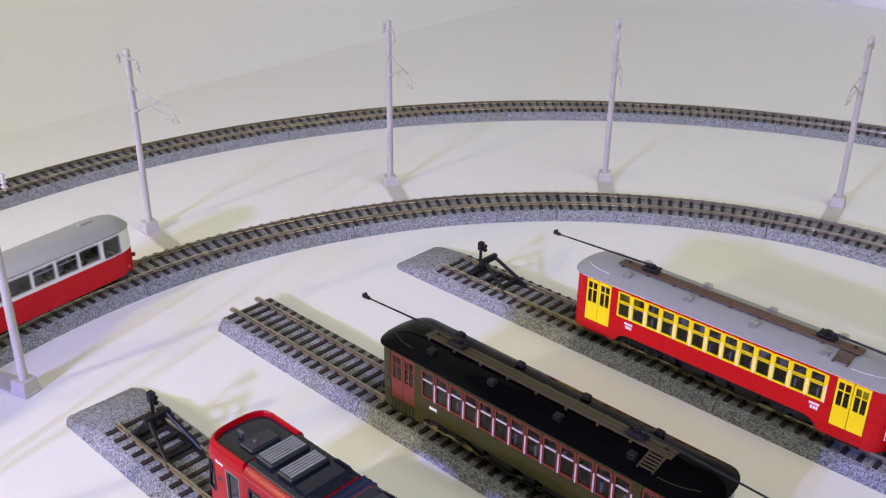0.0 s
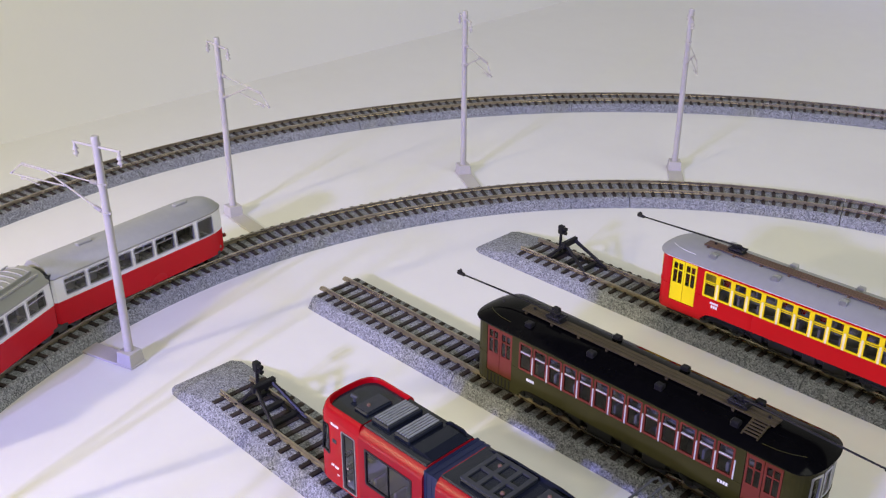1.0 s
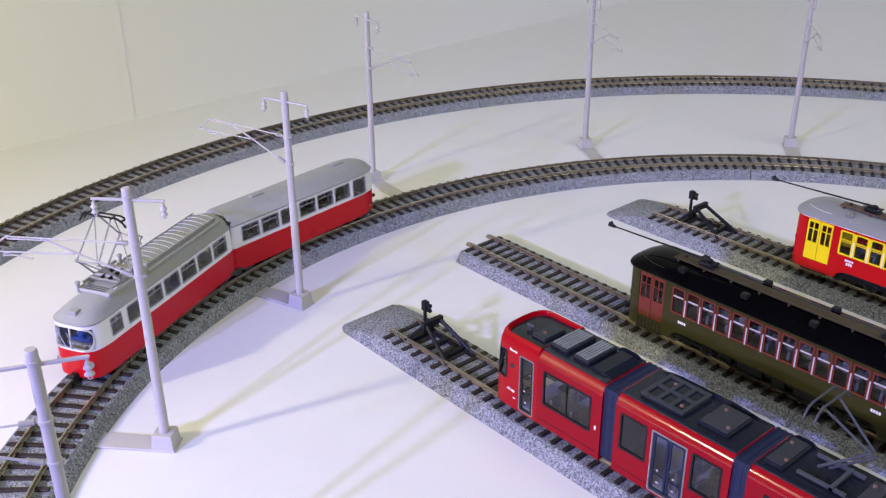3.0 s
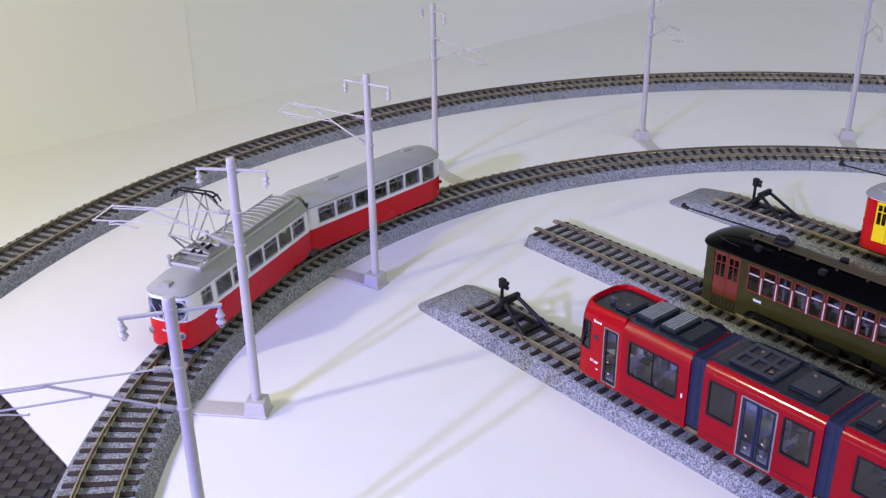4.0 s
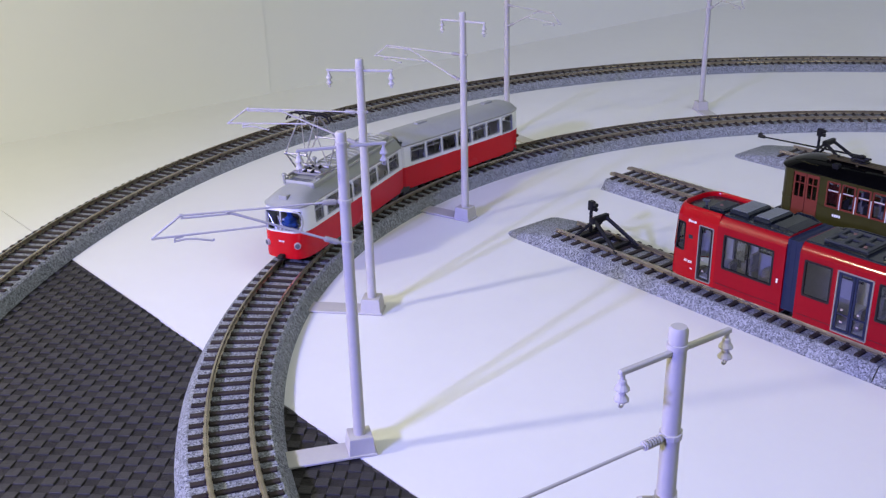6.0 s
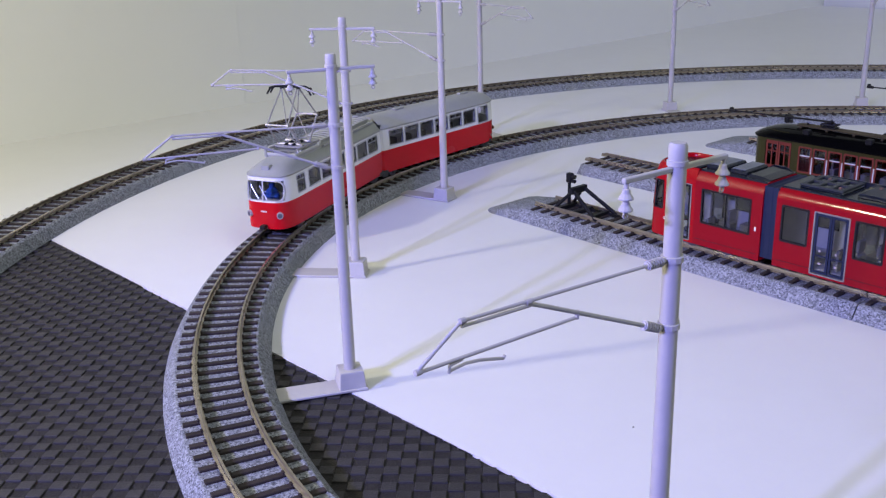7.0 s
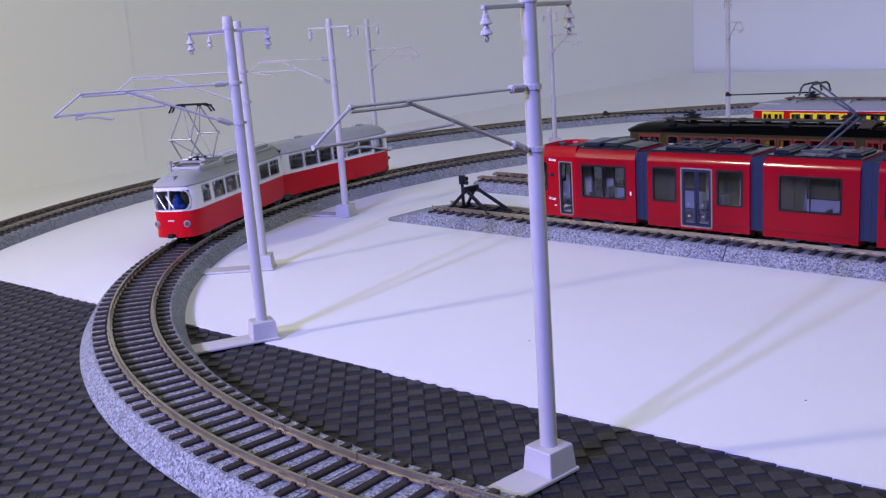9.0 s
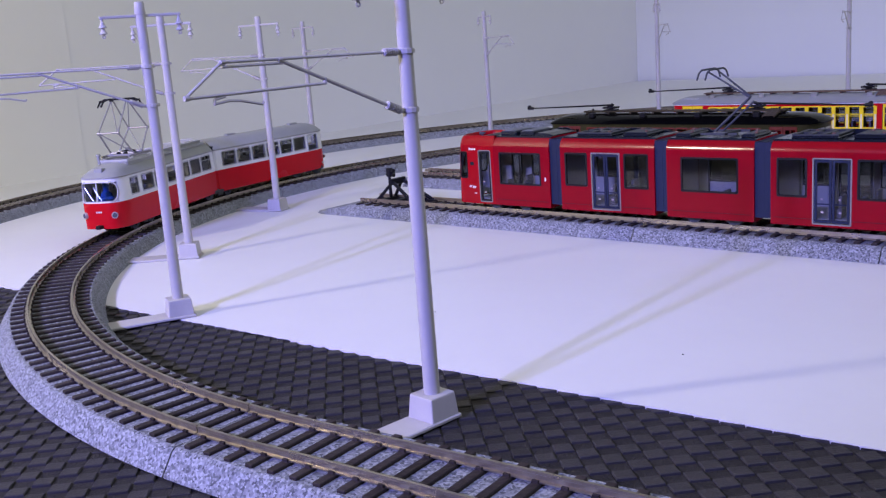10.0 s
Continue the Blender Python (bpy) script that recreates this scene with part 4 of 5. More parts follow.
    for x in (-0.0405, -0.0088):
        bm = bmesh.new()
        rod(bm, (x, 0.0085, 0.0345), (x, 0.0085, 0.0400), 0.0009)
        lathe(bm, (x, 0.0085, 0.0385), [(0.0009, 0), (0.0014, 0.0004), (0.0014, 0.001), (0.0009, 0.0014)], 10)
        part("roof_insulator", bm, TRAMGREY, t)
    pantograph_diamond(t, -0.0245, 0.0372)
    part("interior_floor", boxes((-0.054, 0.058, -0.0118, 0.0118, 0.0050, 0.0066)), INSIDE, t)
    seats(t, -0.030, 0.055, 6, 0.0066, 0.0078)
    bm = bmesh.new()
    lathe(bm, (-0.0500, 0.0008, 0), [(0.0036, 0.0100), (0.0034, 0.0150), (0.0032, 0.0195), (0.0015, 0.0210), (0.0016, 0.0222), (0.0019, 0.0238), (0.0015, 0.0252)], 12)
    box(bm, -0.0540, -0.0500, -0.0045, 0.0060, 0.0160, 0.0182, 0.0008)
    part("driver_figure", bm, BLUEFIG, t, "plain blue seated figure shape", True)
    # added pale panel, only there to lighten the view through the windscreen
    part("cab_brightener", boxes((-0.0466, -0.0460, -0.0115, 0.0115, 0.0066, 0.0175)), LINING, t, "pale low panel added behind the cab to brighten the windscreen")
    part("control_desk", boxes((-0.0550, -0.0520, -0.0085, 0.0085, 0.0066, 0.0158, 0.0006)), INSIDE, t)
    # the two cars each sit on the curve
    LA = 0.121
    def seat_on(s_mid, gap):
        p, _ = INNER.at(s_mid + gap)
        q, _ = INNER.at(s_mid - gap)
        c = (p + q) / 2
        d = p - q
        return Matrix.Translation((c.x, c.y, RAIL_Z)) @ Matrix.Rotation(math.atan2(d.y, d.x) + math.pi, 4, "Z")
    lift = Matrix.Translation((0, 0, 0.0016)) @ Matrix.Diagonal((1, 1, 1.045, 1))
    ma = seat_on(s_front - LA / 2, 0.028) @ lift
    place_children(t, before, ma)
    # rear car
    before = set(t.children)
    half_b = [(-0.0600, 0.0), (-0.0600, W - 0.0012), (-0.0585, W)] + [(-x, y) for x, y in nose(-0.0610, -0.036, W, 3.0, 12)][::-1]
    pb = Plan(half_b)
    sb = Shell(pb, 0.05, 0.016)
    holes = []
    for k in range(7):
        x = -0.0530 + 0.0148 * k
        for s in ((-1, 1) if k not in (1, 5) else (-1,)):
            tall = k == 6
            holes.append((*pb.span(x + (0.0010 if tall else 0.0), x + 0.0130, s), 0.0166 if tall else 0.0182, 0.0274 if tall else 0.0272, "t" if k in (0, 1, 3, 4) else None))
    doors = [pb.span(-0.0395, -0.0240, 1), pb.span(0.0190, 0.0345, 1)]
    rear = (pb.length / 2 - 0.0085, pb.length / 2 + 0.0085, 0.0178, 0.0272)
    tram_body(t, sb, holes + [rear], doors, -1)
    for h in holes:
        window(t, sb, h[:4], SILVER, GLASS, 0.0008, 0.00035, split=h[4])
    window(t, sb, rear, WHITE, GLASS, 0.002, 0.0004, name="rear_window")
    for x in (-0.030, 0.036):
        part("roof_hatch", boxes((x - 0.0045, x + 0.0045, -0.0018, 0.0018, 0.0352, 0.0366, 0.0004)), TRAMGREY, t)
    part("interior_floor", boxes((-0.058, 0.054, -0.0118, 0.0118, 0.0050, 0.0066)), INSIDE, t)
    seats(t, -0.052, 0.050, 7, 0.0066, 0.0078)
    bm = bmesh.new()
    for s in (-1, 1):
        c = Vector((0.0600, s * 0.0075, 0.0095))
        rod(bm, c, c + Vector((0.0012, 0, 0)), 0.0012, n=12)
    part("tail_lamp", bm, BRICKRED, t)
    mb = seat_on(s_front - LA * 1.5 - 0.0025, 0.028) @ lift
    place_children(t, before, mb)
    before = set(t.children)
    pm = (ma @ Vector((0.0612, 0, 0)) + mb @ Vector((-0.0612, 0, 0))) / 2
    d = (ma.translation - mb.translation).normalized()
    bm = bmesh.new()
    for k in range(5):
        w = 0.0118 if k % 2 else 0.0112
        box(bm, -0.0030 + 0.0012 * k, -0.0018 + 0.0012 * k, -w, w, 0.0045, 0.0310 + (0.0005 if k % 2 else 0))
    part("gangway_bellows", bm, DARKGREY, t, "dark folded gangway bellows between the cars")
    place_children(t, before, Matrix.Translation((pm.x, pm.y, RAIL_Z)) @ Matrix.Rotation(math.atan2(d.y, d.x) + math.pi, 4, "Z") @ lift)
    for back in (0.0275, LA + 0.002, LA * 1.5 + 0.0405):
        before = set(t.children)
        bogie(t, 0.0, 0.021, BOGIEGREY)
        place_children(t, before, seat_on(s_front - back, 0.0105) @ Matrix.Diagonal((1, 0.86, 1, 1)))
    return t


def s_at_angle(deg):
    q = inner_track(math.radians(deg))
    i = min(range(len(INNER.p)), key=lambda k: (INNER.p[k] - q).length)
    return INNER.s[i]


articulated_tram(s_at_angle(TRAM_ANGLE))


# ---- low-floor light rail car on the first siding ----
def light_rail_car(y, x0):
    t = thing("light_rail_car", pose(x0, y, RAIL_Z), "glossy dark red low-floor light rail model in five sections", "model tram")
    W, Z0, Z1 = 0.0152, 0.0032, 0.0352
    spans = [(0.0, 0.0608, "cab"), (0.0678, 0.1213, "door"), (0.1278, 0.1706, "plain"), (0.1782, 0.2317, "door"), (0.2387, 0.2995, "end")]
    WZ0, WZ1 = 0.0158, 0.0316
    for a, b, kind in spans:
        if kind == "cab":
            half = nose(a - 0.0050, a + 0.0075, W, 3.0, 14) + [(b, W), (b, 0.0)]
        elif kind == "end":
            half = [(a, 0.0), (a, W)] + [(a + b - x, q) for x, q in nose(a, a + 0.020, W, 2.9, 12)][::-1]
        else:
            half = [(a, 0.0), (a, W), (b, W), (b, 0.0)]
        pl = Plan(half)
        sh = Shell(pl, 0.0, 0.012, rake=0.10 if kind == "cab" else 0.0, z_rake=0.012, x_rake=a + 0.006)
        wins, drs, singles = [], [], []
        for s in (-1, 1):
            if kind == "cab":
                wins.append((*pl.span(a + 0.0285, a + 0.0550, s), WZ0 - 0.001, WZ1, "v"))
                singles.append(pl.span(a + 0.0142, a + 0.0224, s))
            elif kind == "end":
                wins.append((*pl.span(b - 0.0550, b - 0.0285, s), WZ0 - 0.001, WZ1, "v"))
                singles.append(pl.span(b - 0.0226, b - 0.0150, s))
            elif kind == "door":
                wins.append((*pl.span(a + 0.0030, a + 0.0158, s), WZ0, WZ1 + 0.0008, None))
                wins.append((*pl.span(a + 0.0372, a + 0.0500, s), WZ0, WZ1 + 0.0008, None))
                drs.append(pl.span(a + 0.0186, a + 0.0345, s))
            else:
                wins.append((*pl.span(a + 0.0075, a + 0.0352, s), WZ0, WZ1, "v"))
        door_holes = [(u0, u1, Z0 + 0.0012, 0.0326) for u0, u1 in drs + singles]
        extra = []
        if kind == "cab":
            extra = [(-0.0128, 0.0128, 0.0170, 0.0330), (*pl.span(a + 0.0000, a + 0.0060, -1), 0.0172, 0.0316), (*pl.span(a + 0.0000, a + 0.0060, 1), 0.0172, 0.0316)]
        elif kind == "end":
            m = pl.length / 2
            extra = [(m - 0.0135, m + 0.0135, 0.0170, 0.0318)]
        if kind == "cab":
            u_cut = pl.side(a + 0.0245, -1)
            u_cut2 = pl.side(a + 0.0245, 1)
            part("body_shell", band(sh, Z0, Z1, holes=[w[:4] for w in wins], u_range=(u_cut, u_cut2)), LRED, t, "dark red side panels")
            part("cab_shell", band(sh, Z0, Z1, holes=[(q[0] + (pl.length if q[0] < u_cut else 0), q[1] + (pl.length if q[0] < u_cut else 0), q[2], q[3]) for q in door_holes + extra], u_range=(u_cut2, u_cut + pl.length)), LRED2, t, "bright red cab front")
        else:
            part("body_shell", band(sh, Z0, Z1, holes=[w[:4] for w in wins] + door_holes + extra), LRED2 if kind == "end" else LRED, t, "dark red side panels")
        for w in wins:
            window(t, sh, w[:4], BLACK, TINTED, 0.0005, 0.0006, split=w[4])
        for u0, u1 in drs:
            um = (u0 + u1) / 2
            part("door_frame", ring(sh, u0, u1, Z0 + 0.0012, 0.0326, 0.0003, 0.0003, 0.0002, grow=0.0003), DOORTRIM, t, "thin dull metal door surround")
            for p, q in ((u0 + 0.0006, um - 0.00015), (um + 0.00015, u1 - 0.0006)):
                d = part("door_leaf", ring(sh, p, q, Z0 + 0.0018, 0.0320, 0.0006, 0.0010, -0.0001), NAVY, t, "dark blue framed glass door leaf")
                g = part("pane", pane(sh, p + 0.0003, q - 0.0003, Z0 + 0.002, 0.0318), SMOKE, d)
                g.visible_shadow = False
                part("door_sticker", bars(sh, [(p + 0.0026, p + 0.0035, 0.0148, 0.0157), (p + 0.0028, p + 0.0039, 0.0092, 0.0100)], -0.0002, 0.0001), STICKER, d)
                part("rail_bar", bars(sh, [(p + 0.001, q - 0.001, 0.0128, 0.0134)], 0.0, 0.0002), NAVY, d)
        for u0, u1 in singles:
            part("door_frame", ring(sh, u0, u1, Z0 + 0.0012, 0.0326, 0.0006, 0.0003, 0.0002, grow=0.0002), DOORTRIM, t, "thin dull metal door surround")
            d = part("door_leaf", ring(sh, u0 + 0.0005, u1 - 0.0005, Z0 + 0.0016, 0.0322, 0.0006, 0.0010, -0.0001), BLACK, t, "black framed cab door")
            g = part("pane", pane(sh, u0 + 0.0006, u1 - 0.0006, Z0 + 0.002, 0.0318), SMOKE, d)
            g.visible_shadow = False
            part("door_sticker", bars(sh, [(u0 + 0.0024, u0 + 0.0034, 0.0150, 0.0158), (u0 + 0.0030, u0 + 0.0042, 0.0092, 0.0100)], -0.0002, 0.0001), STICKER, d)
        if kind in ("cab", "end"):
            window(t, sh, extra[0], BLACK, TINTED, 0.0025, 0.0005, name="windscreen")
        if kind == "cab":
            for q in extra[1:]:
                window(t, sh, q, BLACK, TINTED, 0.0008, 0.0005, name="cab_window")
            u = pl.side(b - 0.0028, -1)
            part("marker_plate", bars(sh, [(u - 0.0004, u + 0.0004, 0.0172, 0.0192)], 0.0001, 0.0001), LETTER, t)
            u = pl.side(a + 0.0078, -1)
            bm = bmesh.new()
            rod(bm, sh.at(pl.side(a + 0.0005, -1), 0.0174, 0.0003), sh.at(pl.side(a + 0.0036, -1), 0.0314, 0.0003), 0.0004, n=6)
            part("window_pillar", bm, BLACK, t)
            part("side_marker", bars(sh, [(u + 0.0005, u + 0.0030, 0.0243, 0.0262)], 0.0001, 0.0002), EQUIP, t)
            part("emblem", bars(sh, [(u - 0.0012, u + 0.0006, 0.0120, 0.0124), (u - 0.0009, u + 0.0009, 0.0128, 0.0131), (u + 0.0012, u + 0.0036, 0.0124, 0.0128), (u + 0.0012, u + 0.0034, 0.0117, 0.0121), (u + 0.0026, u + 0.0040, 0.0086, 0.0091)], 0.0001, 0.0001), LETTER, t)
            part("route_sign", bars(sh, [(u + 0.0000, u + 0.0010, 0.0327, 0.0340), (u + 0.0013, u + 0.0021, 0.0327, 0.0336), (u + 0.0024, u + 0.0032, 0.0327, 0.0336), (u + 0.0035, u + 0.0045, 0.0327, 0.0337)], 0.0001, 0.0001), LETTER, t)
        # roof: a red rim round the dark cab top, low rounded red edges along the rest
        low = [(0.0000, 0.0), (0.0001, 0.0006), (0.0004, 0.0016), (0.0009, 0.0026), (0.0016, 0.0035), (0.0025, 0.0042), (0.0036, 0.0047), (0.0046, 0.0049)]
        c0, c1 = a, b
        if kind == "cab":
            c0 = a + 0.0250
            cp = Plan(nose(a - 0.0050, a + 0.0075, W, 3.0, 14) + [(c0, W), (c0, 0.0)])
            csh = Shell(cp, 0.0, 0.012, rake=0.10, z_rake=0.012, x_rake=a + 0.006)
            rim = [(0.0000, 0.0, 0.0000), (0.0003, 0.0016, 0.0005), (0.0006, 0.0034, 0.0011), (0.0011, 0.0046, 0.0018), (0.0016, 0.0052, 0.0025), (0.0020, 0.0053, 0.0030), (0.0023, 0.0049, 0.0034), (0.0025, 0.0030, 0.0036)]
            part("roof_rim", roof(csh, [(w, Z1 + h, e0, 0.0) for w, h, e0 in rim]), LRED2, t, "bright red raised rim round the cab roof", True)
            part("cab_deck", roof(csh, [(0.0026, Z1 + 0.0022, 0.0037, 0.0), (0.0027, Z1 + 0.0032, 0.0038, 0.0)]), EQUIP, t, "dark grey cab roof")
        elif kind == "end":
            c1 = b - 0.0240
            cp = Plan([(c1, 0.0), (c1, W)] + [(a + b - x, q) for x, q in nose(a, a + 0.020, W, 2.9, 12)][::-1])
            part("roof_rim", roof(Shell(cp, 0.0, 0.012), [(w, Z1 + h, 0.0, w) for w, h in low]), LRED2, t, "red cab roof", True)
        bp = Plan([(c0, 0.0), (c0, W), (c1, W), (c1, 0.0)])
        part("roof_edge", roof(Shell(bp, 0.0, 0.012), [(w, Z1 + h, 0.0, 0.0) for w, h in low]), LREDGLOSS, t, "rounded red roof edge", True)
        part("roof_deck", boxes((c0 + 0.0002, c1 - 0.0002, -W + 0.0026, W - 0.0026, Z1 + 0.0040, Z1 + 0.0052, 0.0004)), EQUIP, t, "dark grey roof deck")
        gear = {"cab": [(0.0125, 0.0208, 0.0070, 0.0015), (0.0258, 0.0362, 0.0093, 0.0023), (0.0388, 0.0478, 0.0093, 0.0023)], "door": [(0.0070, 0.0275, 0.0100, 0.0014), (0.0330, 0.0465, 0.0086, 0.0019)], "plain": [(0.0020, 0.0100, 0.0100, 0.0018), (0.034, 0.0410, 0.0090, 0.0016)], "end": [(0.0130, 0.0230, 0.009, 0.0019), (0.0260, 0.0360, 0.009, 0.0021)]}[kind]
        for g0, g1, w, h in gear:
            zt = Z1 + (0.0030 if kind == "cab" and g0 < 0.02 else 0.0049)
            bx = part("roof_unit", boxes((a + g0, a + g1, -w, w, zt, zt + h, 0.0006)), EQUIP, t, "dark grey roof equipment box")
            bright = kind == "cab" and g0 > 0.02
            n = max(2, int((g1 - g0) / (0.0016 if bright else 0.0032)))
            if bright:
                part("louvre", boxes(*[(a + g0 + 0.0010 + (g1 - g0 - 0.002) * k / n, a + g0 + 0.0010 + (g1 - g0 - 0.002) * (k + 0.60) / n, -w * 0.88, w * 0.88, zt + h, zt + h + 0.0004) for k in range(n)]), GRILLE, bx)
            elif kind == "door" and g0 < 0.02:
                # a frame of bars over two rows of three sunken dark cells
                frame_bars = [(a + g0 + 0.0002, a + g1 - 0.0002, v - 0.0009, v + 0.0009, zt + h, zt + h + 0.0007) for v in (-w + 0.0012, 0.0, w - 0.0012)]
                frame_bars += [(a + q - 0.0009, a + q + 0.0009, v0, v1, zt + h, zt + h + 0.0007) for q in (g0 + 0.0011, g0 + (g1 - g0) * 0.36, g0 + (g1 - g0) * 0.66, g1 - 0.0011) for v0, v1 in ((-w + 0.0021, -0.0009), (0.0009, w - 0.0021))]
                part("roof_grid", boxes(*frame_bars), PANELGREY, bx, "grey grid over dark roof cells")
            else:
                part("roof_panel", boxes((a + g0 + 0.0008, a + g1 - 0.0008, -w + 0.0008, w - 0.0008, zt + h, zt + h + 0.0003, 0.0001)), PANELGREY, bx)
            bm = bmesh.new()
            spots = ((0.5, -0.35),) if kind == "cab" else ((0.82, -0.55), (0.3, 0.5))
            for p, q in spots:
                lathe(bm, (a + g0 + (g1 - g0) * p, w * q, zt + h + 0.0003), [(0.0008, 0), (0.0008, 0.0006), (0.0005, 0.0008)], 10)
            if bright:
                bm.free()
            else:
                part("cap", bm, CAP, bx, "small tan round cap")
        walls = {"cab": (0.0470, 0.0600), "door": (0.0020, 0.0520), "plain": (0.0015, 0.0120)}.get(kind)
        if walls:
            bm = bmesh.new()
            n = 10
            rows = []
            for k in range(n + 1):
                x = a + walls[0] + (walls[1] - walls[0]) * k / n
                top = Z1 + 0.0052 + 0.0019 * min(1.0, 7.0 * k / n, 3.4 * (n - k) / n)
                rows.append([bm.verts.new((x, y2, z2)) for y2, z2 in ((W - 0.0044, Z1 + 0.0050), (W - 0.0036, Z1 + 0.0050), (W - 0.0038, top), (W - 0.0044, top))])
            for p, q in zip(rows, rows[1:]):
                for i in range(4):
                    bm.faces.new((p[i], p[(i + 1) % 4], q[(i + 1) % 4], q[i]))
            bm.faces.new(rows[0][::-1])
            bm.faces.new(rows[-1])
            part("roof_parapet", bm, EQUIP, t, "low upright panel along the roof edge")
        if kind == "cab":
            bm = bmesh.new()
            rows = [[bm.verts.new((a + x, sy * 0.0094, z)) for sy, z in ((-1, Z1 + 0.0050), (1, Z1 + 0.0050), (1, Z1 + h2), (-1, Z1 + h2))] for x, h2 in ((0.0484, 0.0054), (0.0500, 0.0066), (0.0560, 0.0063), (0.0606, 0.0054))]
            for p, q in zip(rows, rows[1:]):
                for i in range(4):
                    bm.faces.new((p[i], p[(i + 1) % 4], q[(i + 1) % 4], q[i]))
            bm.faces.new(rows[0][::-1])
            bm.faces.new(rows[-1])
            part("roof_fairing", bm, EQUIP, t, "glossy dark sloped roof fairing")
            bm = bmesh.new()
            rod(bm, (a + 0.0085, -0.0030, Z1 + 0.0030), (a + 0.0085, -0.0030, Z1 + 0.0052), 0.0007)
            rod(bm, (a + 0.0068, -0.0030, Z1 + 0.0052), (a + 0.0104, -0.0030, Z1 + 0.0056), 0.0009, 0.0005, 10)
            part("horn", bm, DARKGREY, t)
        part("interior_floor", boxes((a + (0.012 if kind == "cab" else 0.001), b - (0.012 if kind == "end" else 0.001), -W + 0.0012, W - 0.0012, 0.0052, 0.0064)), PALE, t)
        seats(t, a + 0.022, b - (0.022 if kind == "end" else 0.004), 3, 0.0064, 0.0090)
        part("interior_lining", band(sh, Z0 + 0.001, Z1, holes=[q[:4] for q in wins] + door_holes + extra, out=-0.0009, th=0.0004), PALE, t, "pale grey inner wall")
        part("skirt_line", bars(sh, [(*pl.span(a + 0.0255 if kind == "cab" else a + 0.0015, b - 0.0015 if kind != "end" else b - 0.022, -1), 0.0062, 0.0064)], 0.0001, 0.0001), BLACK, t)
    for (a, b, _), (c, d, _) in zip(spans, spans[1:]):
        bm = bmesh.new()
        for k in range(5):
            x = b + (c - b) * k / 5
            w = W - 0.0010 - (0.00012 if k % 2 else 0)
            box(bm, x, x + (c - b) / 5, -w, w, 0.0052, Z1 + 0.0040 - (0.0002 if k % 2 else 0))
        part("bellows", bm, NAVY, t, "navy blue folded bellows between sections")
    for x in (0.031, 0.149, 0.268):
        bogie(t, x, 0.020)
    # single-arm pantograph on the middle section
    xb, zb = 0.1495, 0.0372 + 0.0040
    part("pantograph_base", boxes((xb - 0.008, xb + 0.010, -0.0075, -0.0062, zb, zb + 0.0010), (xb - 0.008, xb + 0.010, 0.0062, 0.0075, zb, zb + 0.0010), (xb + 0.004, xb + 0.0055, -0.0075, 0.0075, zb, zb + 0.0012)), DARKGREY, t)
    bm = bmesh.new()
    rod(bm, (xb - 0.004, 0, zb + 0.001), (xb + 0.0130, 0, zb + 0.0165), 0.0006)
    rod(bm, (xb - 0.001, 0.002, zb + 0.001), (xb + 0.0140, 0.002, zb + 0.0145), 0.0005)
    part("lower_arm", bm, DARKGREY, t, "grey metal pantograph arm")
    bm = bmesh.new()
    rod(bm, (xb + 0.0130, -0.001, zb + 0.0165), (xb - 0.0045, -0.005, zb + 0.0285), 0.00045)
    rod(bm, (xb + 0.0130, 0.001, zb + 0.0165), (xb - 0.0045, 0.005, zb + 0.0285), 0.00045)
    part("upper_arm", bm, DARKGREY, t, "grey metal pantograph arm")
    bm = bmesh.new()
    for dx in (-0.0070, -0.0030):
        pts = [(-0.0120, zb + 0.0255), (-0.0100, zb + 0.0285), (-0.0070, zb + 0.0297), (0.0070, zb + 0.0297), (0.0100, zb + 0.0285), (0.0120, zb + 0.0255)]
        for (ya, za), (yb, z2) in zip(pts, pts[1:]):
            rod(bm, (xb + dx, ya, za), (xb + dx, yb, z2), 0.00045, n=6)
    part("contact_bow", bm, DARKGREY, t, "thin grey contact bow")
    return t


light_rail_car(SIDING["red"], -0.1368)


